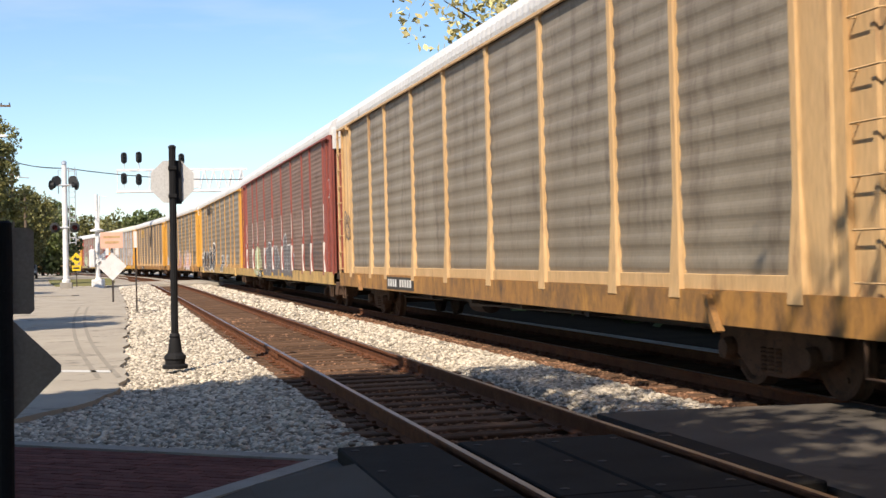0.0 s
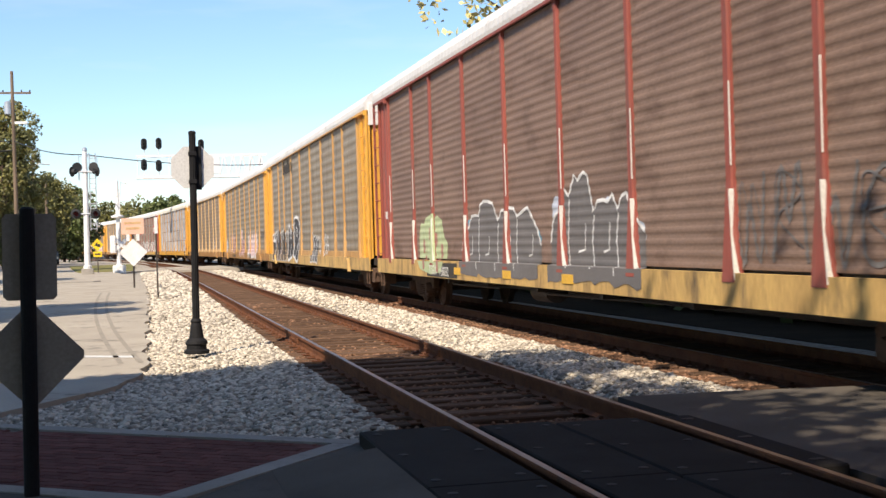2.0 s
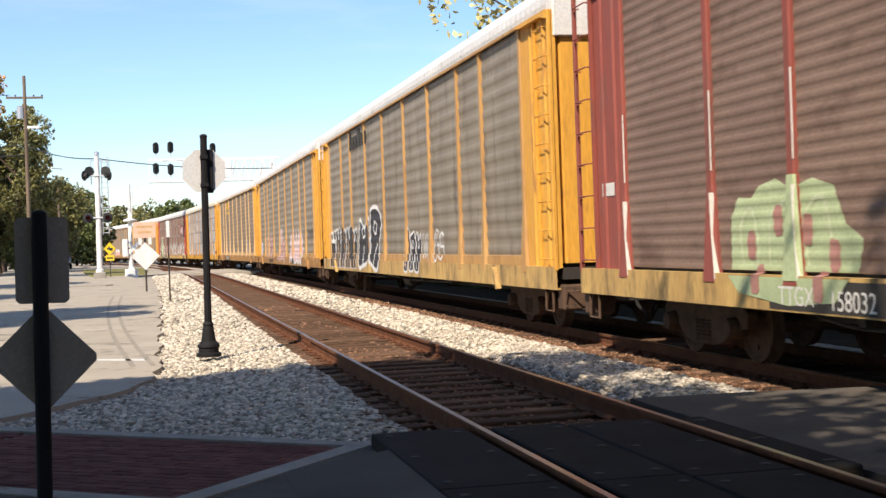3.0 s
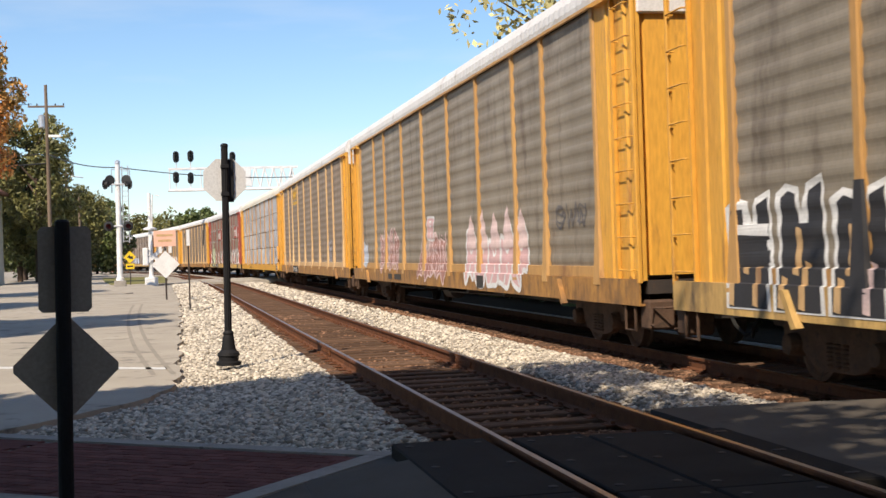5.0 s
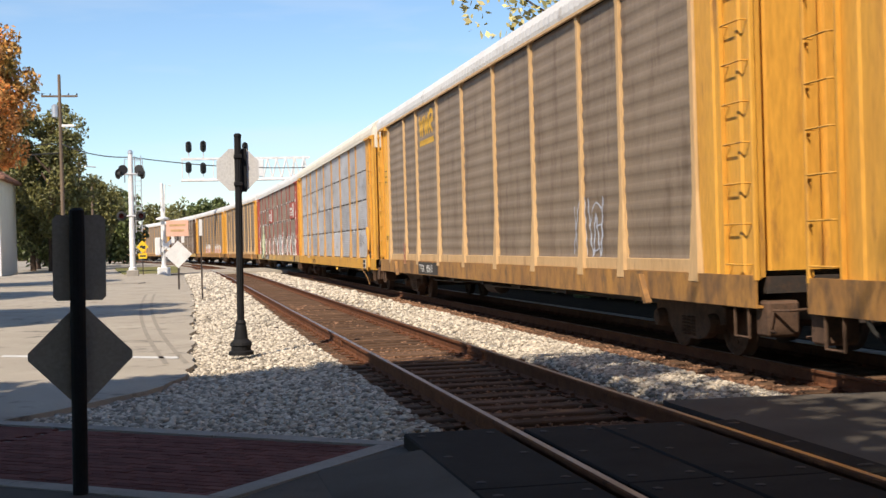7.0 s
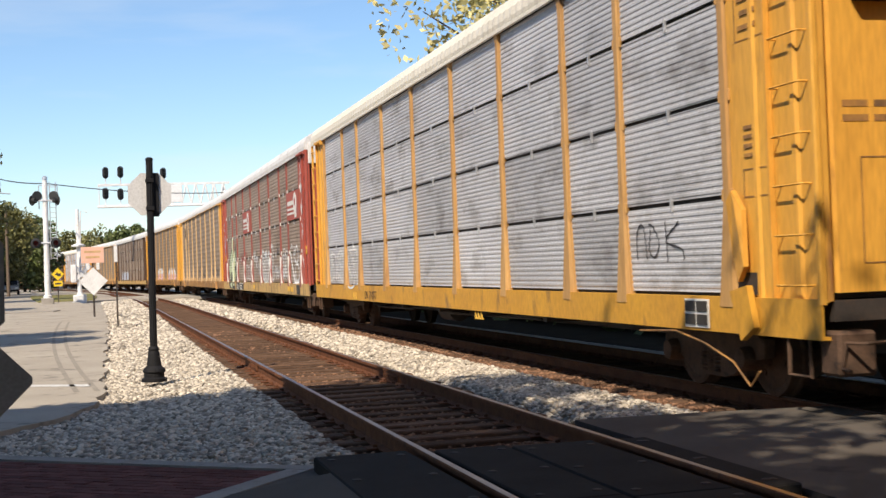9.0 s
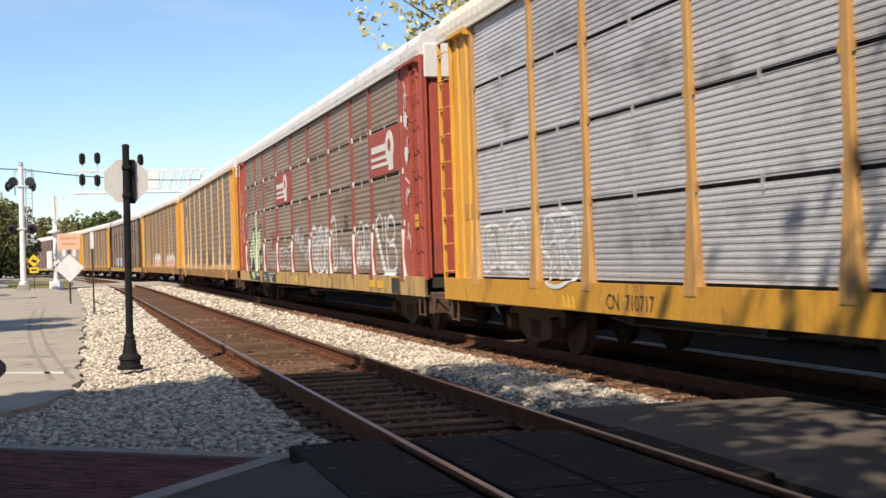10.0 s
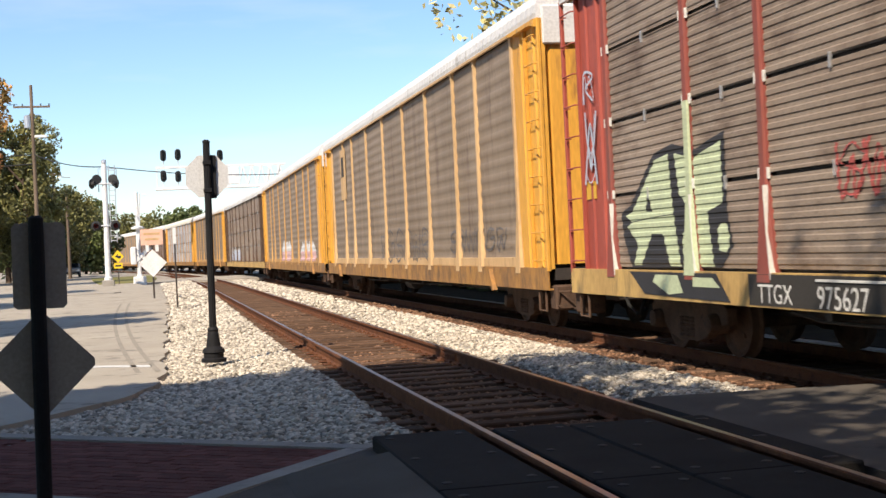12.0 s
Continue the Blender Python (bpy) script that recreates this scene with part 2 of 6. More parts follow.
# ---------------------------------------------------------------- building helpers
def mesh_of(bm, material, name="mesh", smooth=False):
    bmesh.ops.recalc_face_normals(bm, faces=bm.faces)
    me = bpy.data.meshes.new(name)
    bm.to_mesh(me)
    bm.free()
    me.materials.append(M[material])
    if smooth:
        me.polygons.foreach_set("use_smooth", [True] * len(me.polygons))
    return me


def part(name, data, material=None, parent=None, label="", at=None, smooth=False):
    """Link a bmesh or a ready mesh as one object under a thing or part."""
    if isinstance(data, bmesh.types.BMesh):
        data = mesh_of(data, material, name, smooth)
    ob = new(name, data)
    if at is not None:
        ob.matrix_basis = at
    if parent is not None:
        ob.parent = parent
    if label:
        ob["label"] = label
    return ob


def thing(name, label, category, m=None, group="", kind=""):
    ob = new(name)
    if m is not None:
        ob.matrix_basis = m
    return tagged(ob, label, category, group, kind)


def box(bm, x0, x1, y0, y1, z0, z1, bevel=0.0):
    v = [bm.verts.new(p) for p in ((x0, y0, z0), (x1, y0, z0), (x1, y1, z0), (x0, y1, z0), (x0, y0, z1), (x1, y0, z1), (x1, y1, z1), (x0, y1, z1))]
    f = [bm.faces.new([v[i] for i in q]) for q in ((0, 3, 2, 1), (4, 5, 6, 7), (0, 1, 5, 4), (1, 2, 6, 5), (2, 3, 7, 6), (3, 0, 4, 7))]
    if bevel:
        es = {e for q in f for e in q.edges}
        bmesh.ops.bevel(bm, geom=list(es), offset=bevel, segments=1, affect="EDGES")
    return bm


def B(*a, **k):
    return box(bmesh.new(), *a, **k)


def prism(bm, pts, axis, a0, a1):
    """Extrude a 2D outline along an axis: x takes (y, z) points, y takes (x, z), z takes (x, y)."""
    def p3(p, a):
        return {"x": (a, p[0], p[1]), "y": (p[0], a, p[1]), "z": (p[0], p[1], a)}[axis]
    lo = [bm.verts.new(p3(p, a0)) for p in pts]
    hi = [bm.verts.new(p3(p, a1)) for p in pts]
    n = len(pts)
    bm.faces.new(lo), bm.faces.new(hi[::-1])
    for i in range(n):
        bm.faces.new((lo[i], lo[(i + 1) % n], hi[(i + 1) % n], hi[i]))
    return bm


def P(pts, axis, a0, a1):
    return prism(bmesh.new(), pts, axis, a0, a1)


def rod(bm, p0, p1, r0, r1=None, seg=8, caps=True):
    r1 = r0 if r1 is None else r1
    p0, p1 = Vector(p0), Vector(p1)
    q = (p1 - p0).to_track_quat("Z", "Y").to_matrix()
    rings = []
    for p, r in ((p0, r0), (p1, r1)):
        rings.append([bm.verts.new(p + q @ Vector((r * math.cos(2 * math.pi * i / seg), r * math.sin(2 * math.pi * i / seg), 0))) for i in range(seg)])
    for i in range(seg):
        bm.faces.new((rings[0][i], rings[0][(i + 1) % seg], rings[1][(i + 1) % seg], rings[1][i]))
    if caps:
        bm.faces.new(rings[0][::-1]), bm.faces.new(rings[1])
    return bm


def R_(*a, **k):
    return rod(bmesh.new(), *a, **k)


def lathe(bm, prof, seg=16, centre=(0, 0, 0), axis="z"):
    """Turn a list of (radius, height) round an axis."""
    rings = []
    for r, h in prof:
        ring = []
        for i in range(seg):
            a = 2 * math.pi * i / seg
            c, s = r * math.cos(a), r * math.sin(a)
            p = (c, s, h) if axis == "z" else ((h, c, s) if axis == "x" else (c, h, s))
            ring.append(bm.verts.new(Vector(centre) + Vector(p)))
        rings.append(ring)
    for a, b in zip(rings, rings[1:]):
        for i in range(seg):
            bm.faces.new((a[i], a[(i + 1) % seg], b[(i + 1) % seg], b[i]))
    bm.faces.new(rings[0][::-1]), bm.faces.new(rings[-1])
    return bm


def path_rods(bm, pts, r, seg=6):
    """One bent tube through the points."""
    pts = [Vector(p) for p in pts]
    rings = []
    for i, p in enumerate(pts):
        d = (pts[min(i + 1, len(pts) - 1)] - pts[max(i - 1, 0)]).normalized()
        q = d.to_track_quat("Z", "Y").to_matrix()
        rings.append([bm.verts.new(p + q @ Vector((r * math.cos(2 * math.pi * k / seg), r * math.sin(2 * math.pi * k / seg), 0))) for k in range(seg)])
    for a, b in zip(rings, rings[1:]):
        # join each ring to the nearest turn of the next one
        off = min(range(seg), key=lambda o: sum((a[k].co - b[(k + o) % seg].co).length for k in range(seg)))
        for k in range(seg):
            bm.faces.new((a[k], a[(k + 1) % seg], b[(k + 1 + off) % seg], b[(k + off) % seg]))
    bm.faces.new(rings[0][::-1]), bm.faces.new(rings[-1])
    return bm


CACHE = {}
def cached(key, make, material, smooth=False):
    """One mesh for alike pieces."""
    k = (key, material)
    if k not in CACHE:
        CACHE[k] = mesh_of(make(), material, str(key if isinstance(key, str) else key[0]), smooth)
    return CACHE[k]


# ---------------------------------------------------------------- the line of the tracks
BEND, RADIUS, TRAIN_X = 65.0, 900.0, 7.72
RAIL_Z = -0.09                                  # railhead of the train's track
NEAR_X = 3.205                                  # centre of the near track, railhead at 0
def along(s, off):
    """Place and heading at s metres along the tracks, off metres right of the zero line."""
    if s <= BEND:
        return off, s, 0.0
    r = RADIUS + off - TRAIN_X
    a = (s - BEND) / RADIUS
    return off - r * (1 - math.cos(a)), BEND + r * math.sin(a), a


def along_pose(s, off, z=0.0):
    x, y, a = along(s, off)
    return pose(x, y, z, 0, 0, math.degrees(a))


def lift(y):
    """Height of the ground along the street: rises to the far crossing."""
    t = min(max((y - 22.0) / 30.0, 0.0), 1.0)
    return -0.17 + 0.15 * t * t * (3 - 2 * t)


# ---------------------------------------------------------------- ground
def grid_sheet(name, xs, ys, zf, material):
    bm = bmesh.new()
    v = [[bm.verts.new((x, y, zf(x, y))) for x in xs] for y in ys]
    for j in range(len(ys) - 1):
        for i in range(len(xs) - 1):
            bm.faces.new((v[j][i], v[j][i + 1], v[j + 1][i + 1], v[j + 1][i]))
    return part(name, bm, material)


def ground_z(x, y):
    if x > 1.5:
        return -0.30
    return lift(y) - 0.09


gx = [-2500, -600, -150, -60, -30, -15, -8, -4, -2, -1, 0, 1, 1.6, 2, 3, 4.4, 5, 6, 9, 12, 20, 60, 200, 800, 2500]
gy = [-2500, -600, -100, -30, -10, 0, 5, 8, 10, 12, 14, 17, 20, 25, 30, 35, 40, 46, 52, 60, 75, 90, 130, 200, 400, 1000, 2500, 4000]
tagged(grid_sheet("ground", gx, gy, ground_z, "gravel"), "pale crushed-stone and dirt ground beside the tracks", "ground", kind="structure")

# the street beside the tracks
def strip(name, edge_l, edge_r, ys, dz, material, thick=0.1):
    bm = bmesh.new()
    rows_ = []
    for y in ys:
        l, r = edge_l(y), edge_r(y)
        n = 8
        rows_.append([bm.verts.new((l + (r - l) * i / n, y, lift(y) + dz)) for i in range(n + 1)])
    low = [[bm.verts.new(v.co - Vector((0, 0, thick))) for v in (row[0], row[-1])] for row in rows_]
    for a, b, la, lb in zip(rows_, rows_[1:], low, low[1:]):
        for i in range(len(a) - 1):
            bm.faces.new((a[i], a[i + 1], b[i + 1], b[i]))
        bm.faces.new((a[-1], la[1], lb[1], b[-1]))
        bm.faces.new((la[0], a[0], b[0], lb[0]))
    return part(name, bm, material)


def street_edge(y):
    base = 0.05 + 0.012 * (y - 17.5) if y < 40 else 0.32
    wob = 0.05 * math.sin(y * 1.7) + 0.04 * math.sin(y * 4.1)
    return base + wob - (max(0, 17.5 - y) ** 1.5) * 0.21


ys = [11 + 0.5 * i for i in range(70)] + [46 + 2 * i for i in range(20)] + [90, 120, 160, 220, 300, 400]
tagged(strip("road_street", lambda y: -9.5 - 0.06 * max(0, y - 60), lambda y: street_edge(y) - (0.06 + 0.0002 * (y - 60)) * max(0, y - 60), ys, 0.0, "asphalt"),
       "sun-bleached grey asphalt street beside the tracks", "road", kind="structure")
# the crossing road under the camera
def slab(name, pts, z0, z1, material):
    return part(name, P(pts, "z", z0, z1), material)

tagged(slab("road_crossing_west", [(-40, -14), (2.24, -14), (2.24, 10.05), (1.62, 10.2), (0.12, 8.12), (-9, 17.2), (-40, 40)], -0.3, -0.126, "new_asphalt"),
       "dark worn asphalt of the level crossing", "road", kind="structure")
tagged(slab("road_crossing_middle", [(4.30, -14), (6.78, -14), (6.78, 11.1), (5.5, 11.3), (4.30, 11.4)], -0.3, -0.06, "new_asphalt"),
       "asphalt between the two tracks at the crossing", "road", kind="structure")
tagged(slab("road_crossing_east", [(8.9, -14), (40, -14), (40, 11.0), (8.9, 11.1)], -0.3, -0.12, "new_asphalt"),
       "asphalt of the crossing beyond the train", "road", kind="structure")
tagged(slab("road_far_crossing", [(-9, 84), (40, 84), (40, 97), (-9, 97)], -0.2, -0.014, "asphalt"),
       "far level crossing of grey asphalt", "road", kind="structure")
# added dark sheet: the ground past the train coloured as if in deep shade
tagged(slab("verge_east", [(10.0, 11.6), (30, 11.6), (30, 120), (8.6, 120), (9.6, 70)], -0.4, -0.285, "strip_dark"), "added dark strip standing in for shade past the far track", "ground", kind="structure")
ramp = P([(0.85, -0.2), (0.85, -0.124), (1.612, -0.024), (1.612, -0.2)], "y", -14, 9.2)
tagged(part("road_ramp", ramp, "new_asphalt"), "asphalt ramp up to the rails", "road", kind="structure")
# stop line
lx = Vector((-0.1, 19.9, 0)), Vector((-2.9, 21.75, 0))
bm = bmesh.new()
n = 12
for i in range(n):
    a, b = lx[0].lerp(lx[1], i / n), lx[0].lerp(lx[1], (i + 1) / n)
    w = 0.36
    q = [bm.verts.new((p.x, p.y + o, lift(p.y + o) + 0.004)) for p, o in ((a, 0), (b, 0), (b, w), (a, w))]
    bm.faces.new(q)
ob = part("stop_line", bm, "white_line")
tagged(ob, "worn white painted stop line on the street", "road marking", kind="structure")

# dark curved tyre marks
def tyre_mark(x0, w):
    bm = bmesh.new()
    last = None
    for i in range(25):
        y = 46.0 - 27.0 * i / 24
        x = x0 + 0.88 * ((44.0 - y) / 24.4) ** 2
        row = [bm.verts.new((x + o, y, lift(y) + 0.004)) for o in (-w / 2, w / 2)]
        if last:
            bm.faces.new((last[0], last[1], row[1], row[0]))
        last = row
    tagged(part("tyre_mark", bm, "tyre_mark"), "dark curved tyre mark on the street", "road marking", kind="structure")


tyre_mark(-1.2, 0.08)
tyre_mark(-0.92, 0.08)

# brick crosswalk with concrete bands
U = Vector((-0.777, 0.630, 0))                      # runs away to the west
V = Vector((0.630, 0.777, 0))                       # across it, away from the camera
O = Vector((0.10, 8.20, 0))
WID, LEN = 2.55, 9.0
def uv(u, v):
    p = O + U * u + V * v
    return (p.x, p.y)

walkway = thing("crosswalk", "red brick crosswalk edged with pale concrete bands", "crosswalk", kind="structure")
part("bed", P([uv(0.15, 0.2), uv(LEN, 0.2), uv(LEN, WID - 0.2), uv(0.15, WID - 0.2)], "z", -0.30, -0.142), "mortar", walkway)
def band(pts):
    part("concrete_band", P(pts, "z", -0.28, -0.118), "concrete", walkway)
for k in range(5):
    u0, u1 = 0.0 + k * 1.8 + 0.006, (k + 1) * 1.8 - 0.006
    band([uv(u0, 0), uv(u1, 0), uv(u1, 0.19), uv(u0, 0.19)])
    band([uv(u0, WID - 0.19), uv(u1, WID - 0.19), uv(u1, WID), uv(u0, WID)])
band([uv(0, 0.2), uv(0.19, 0.2), uv(0.19, WID - 0.2), uv(0, WID - 0.2)])

# near crossing panels beside the rails
for x0, x1, y1 in ((1.62, 2.36, 10.0), (2.56, 3.14, 9.9), (3.16, 3.84, 9.8), (4.04, 4.28, 9.75)):
    for k in range(4):
        ya = y1 - 2.44 * (k + 1) + 0.012
        ob = part("crossing_panel", B(x0, x1, ya, y1 - 2.44 * k, -0.28, -0.02, bevel=0.012), "panel_concrete")
        tagged(ob, "dark rubberised crossing panel beside the rail", "crossing panel", group="crossing panels", kind="structure")
        for kx in (x0 + 0.1, x1 - 0.1):
            for ky in (0.2, 1.2, 2.2):
                part("bolt", cached("panel_bolt", lambda: lathe(bmesh.new(), [(0.035, -0.02), (0.035, 0.004), (0.02, 0.008)], 8), "dark_steel"), None, ob, at=pose(kx, ya + ky, -0.02))
        if x1 - x0 < 0.3:
            break

# ---------------------------------------------------------------- tracks
RAIL_PROF = [(-0.07, -0.17), (0.07, -0.17), (0.07, -0.158), (0.01, -0.14), (0.01, -0.045), (0.036, -0.035), (0.036, -0.006), (0.028, 0.0), (-0.028, 0.0), (-0.036, -0.006), (-0.036, -0.035), (-0.01, -0.045), (-0.01, -0.14), (-0.07, -0.158)]
def rail(parent, off, z, s0, s1):
    stops = [s0] + [s for s in np.arange(BEND, s1, 12.0) if s > s0] + [s1]
    for name, prof, material in (("rail", RAIL_PROF, "rust"), ("running_band", [(-0.024, -0.001), (0.024, -0.001), (0.024, 0.0022), (-0.024, 0.0022)], "rail_head")):
        bm = bmesh.new()
        rings = []
        for s in stops:
            x, y, a = along(s, off)
            rings.append([bm.verts.new((x + p * math.cos(a), y + p * math.sin(a), z + q)) for p, q in prof])
        for a, b in zip(rings, rings[1:]):
            for i in range(len(prof)):
                bm.faces.new((a[i], a[(i + 1) % len(prof)], b[(i + 1) % len(prof)], b[i]))
        bm.faces.new(rings[0][::-1]), bm.faces.new(rings[-1])
        part(name, bm, material, parent)


def tie_mesh():
    bm = B(-1.28, 1.28, -0.11, 0.11, -0.17, 0.0, bevel=0.012)
    return bm


def track(name, label, off, z, s_ties, seed, sunk):
    rng = random.Random(seed)
    t = thing(name, label, "railway track", kind="structure")
    for dx in (-0.755, 0.755):
        rail(t, off + dx, z, -60, 420)
    s = s_ties[0]
    k = 0
    while s < s_ties[1]:
        m = along_pose(s + rng.uniform(-0.03, 0.03), off + rng.uniform(-0.04, 0.04), z - 0.165 + rng.uniform(-0.012, 0.006)) @ pose(0, 0, 0, rng.uniform(-0.6, 0.6), 0, rng.uniform(-1, 1))
        part("tie", cached("tie", tie_mesh, "tie_wood"), None, t, at=m)
        if s < 36:
            for dx in (-0.755, 0.755):
                mp = along_pose(s, off + dx, z - 0.166)
                part("tie_plate", cached("tie_plate", lambda: B(-0.17, 0.17, -0.09, 0.09, -0.006, 0.012, bevel=0.004), "rust"), None, t, at=mp)
                for sx in (-0.085, 0.085):
                    part("spike", cached("spike", lambda: B(-0.02, 0.02, -0.015, 0.015, 0, 0.04, bevel=0.005), "rust"), None, t, at=mp @ pose(sx, 0.03 * (1 if sx > 0 else -1), 0.0))
        s += 0.54
        k += 1
    return t


near_track = track("track_near", "rusty near railway track with worn wooden ties", NEAR_X, 0.0, (10.2, 95), 3, 0.0)
train_track = track("track_far", "rusty railway track that carries the train", TRAIN_X, RAIL_Z, (11.3, 110), 4, 0.0)
for dx, s in ((-0.755, 20.9), (0.755, 17.6), (0.755, 55.0)):       # joint bars
    for side in (-1, 1):
        bm = B(-0.012, 0.012, -0.45, 0.45, -0.13, -0.045, bevel=0.005)
        for k in range(6):
            rod(bm, (-0.02 * 1, -0.38 + 0.15 * k, -0.088), (0.03 * side, -0.38 + 0.15 * k, -0.088), 0.016, seg=6)
        part("joint_bar", bm, "rust", near_track, at=along_pose(s, NEAR_X + dx + side * 0.024))

# ballast shoulders: a low bed under the stones
def bed(name, x0, x1, y0, y1, ztop, material, label, slope=0.25):
    bm = bmesh.new()
    s = [y0 + k * 3.0 for k in range(int((y1 - y0) / 3) + 1)]
    rows_ = []
    for q in s:
        ring = []
        for off, z in ((x0 - slope, ztop - 0.22), (x0, ztop), (x1, ztop), (x1 + slope, ztop - 0.22)):
            x, y, a = along(q, off)
            ring.append(bm.verts.new((x, y, z)))
        rows_.append(ring)
    for a, b in zip(rows_, rows_[1:]):
        for i in range(3):
            bm.faces.new((a[i], a[i + 1], b[i + 1], b[i]))
    for r in (rows_[0], rows_[-1]):
        bm.faces.new(r)
    return tagged(part(name, bm, material), label, "ballast", kind="structure")


bed("ballast_bed_near", 1.85, 4.45, 10.1, 150, -0.205, "rusty_ground", "rust-stained ballast bed of the near track")
bed("ballast_bed_middle", 4.75, 5.75, 11.38, 150, -0.15, "gravel", "pale crushed-stone bed between the two tracks", 0.3)
bed("ballast_bed_far", 6.1, 9.4, 11.3, 170, RAIL_Z - 0.185, "rusty_ground", "rust-stained ballast bed of the far track", 0.5)

_ico = bmesh.new()
bmesh.ops.create_icosphere(_ico, subdivisions=1, radius=1.0)
ICO_V = np.array([v.co[:] for v in _ico.verts])
ICO_F = np.array([[v.index for v in f.verts] for f in _ico.faces])
_ico.free()


def stones(name, label, areas, size, zf, material, seed, keep=None):
    """Loose stones, one mesh: areas are (x0, x1, y0, y1, stones per square metre)."""
    rs = np.random.RandomState(seed)
    pts = []
    for x0, x1, y0, y1, dens in areas:
        n = int((x1 - x0) * (y1 - y0) * dens)
        pts.append(np.stack([rs.uniform(x0, x1, n), rs.uniform(y0, y1, n)], 1))
    pts = np.concatenate(pts)
    if keep is not None:
        pts = pts[np.array([keep(x, y) for x, y in pts])]
    n = len(pts)
    s = size * rs.uniform(0.55, 1.35, n)
    far = np.clip(pts[:, 1] / 22.0, 1.0, 2.2)
    s = s * far
    v = ICO_V[None] * rs.uniform(0.65, 1.25, (n, len(ICO_V), 1)) * np.stack([s * rs.uniform(0.8, 1.3, n), s * rs.uniform(0.8, 1.3, n), s * rs.uniform(0.5, 0.8, n)], 1)[:, None]
    a = rs.uniform(0, 6.283, n)
    c, q = np.cos(a)[:, None], np.sin(a)[:, None]
    v = np.stack([v[..., 0] * c - v[..., 1] * q, v[..., 0] * q + v[..., 1] * c, v[..., 2]], 2)
    z = np.array([zf(x, y) for x, y in pts]) + s * rs.uniform(-0.1, 0.5, n)
    v += np.stack([pts[:, 0], pts[:, 1], z], 1)[:, None]
    f = ICO_F[None] + (np.arange(n) * len(ICO_V))[:, None, None]
    me = bpy.data.meshes.new(name)
    vv, ff = v.reshape(-1, 3), f.reshape(-1, 3)
    me.vertices.add(len(vv)); me.vertices.foreach_set("co", vv.ravel())
    me.loops.add(ff.size); me.loops.foreach_set("vertex_index", ff.ravel())
    me.polygons.add(len(ff)); me.polygons.foreach_set("loop_start", np.arange(0, ff.size, 3)); me.polygons.foreach_set("loop_total", np.full(len(ff), 3))
    me.update(calc_edges=True)
    me.materials.append(M[material])
    return tagged(new(name, me), label, "ballast", kind="stuff")


def left_ok(x, y):
    if (Vector((x, y, 0)) - O).dot(V) < WID + 0.03:
        return False
    return x > street_edge(y) + 0.02 * math.sin(40 * x + 31 * y) or (y < 15 and x > street_edge(y) - 0.25 and math.sin(57 * x + 91 * y) > 0.6)


def left_z(x, y):
    return lift(y) - 0.075 + 0.06 * min(max((x - 0.8) / 1.0, 0), 1)


stones("ballast_stones", "pale grey crushed-stone ballast beside the near track",
       [(-1.6, 2.1, 10.2, 17, 620), (-0.4, 2.1, 17, 26, 420), (0.2, 2.1, 26, 40, 200), (0.3, 2.1, 40, 83, 60)], 0.032, left_z, "stone", 11, left_ok)
stones("ballast_stones", "pale crushed-stone ballast between the two tracks",
       [(4.5, 6.0, 11.3, 19, 620), (4.5, 6.0, 19, 30, 360), (4.5, 6.0, 30, 83, 80)], 0.032, lambda x, y: -0.15 - 0.7 * max(0, 4.75 - x, x - 5.75), "stone", 12)
stones("rusty_ballast_stones", "rust-stained ballast stones between ties of the near track",
       [(1.95, 4.4, 10.0, 20, 200), (1.95, 4.4, 20, 36, 90)], 0.024, lambda x, y: -0.205, "rusty_stone", 13)
stones("rusty_ballast_stones", "rust-stained ballast stones at the train's track",
       [(5.9, 7.3, 11.2, 22, 300), (5.9, 7.3, 22, 40, 120)], 0.028, lambda x, y: -0.285 if x > 6.1 else -0.33, "rusty_stone", 14)
# ---------------------------------------------------------------- autorack cars
HALF, CAR = 14.1, 28.2
POST_U = [2.35, 5.05, 6.95, 9.78, 12.62, 15.58, 18.42, 21.25, 23.15, 25.85]
POST_Y = [u - HALF for u in POST_U]
RIBS = {"silver_panel": (0.07, 0.008), "grey_panel": (0.28, 0.016), "umber_panel": (0.25, 0.012), "brown_panel": (0.115, 0.011), "rust_panel": (0.14, 0.009)}
WAVE = ((0.0, 0.0), (0.14, 0.0), (0.26, 0.28), (0.40, 0.86), (0.50, 1.0), (0.62, 1.0), (0.74, 0.72), (0.88, 0.14))
FOLD = ((0.0, 0.0), (0.34, 0.0), (0.46, 1.0), (0.88, 1.0))
def rib_x(z, rib):
    """Outward offset of the ribbed side at height z."""
    pitch, depth = rib
    knots = (WAVE if pitch > 0.12 else FOLD) + ((1.0, 0.0),)
    f = (z / pitch) % 1.0
    for (f0, d0), (f1, d1) in zip(knots, knots[1:]):
        if f <= f1:
            return depth * (d0 + (d1 - d0) * (f - f0) / (f1 - f0))
    return 0.0


def rib_levels(z0, z1, rib):
    pitch = rib[0]
    stops = [f for f, _ in (WAVE if pitch > 0.12 else FOLD)]
    k0, k1 = int(z0 / pitch) - 1, int(z1 / pitch) + 2
    return [z0] + [(k + b) * pitch for k in range(k0, k1) for b in stops if z0 + 1e-4 < (k + b) * pitch < z1 - 1e-4] + [z1]


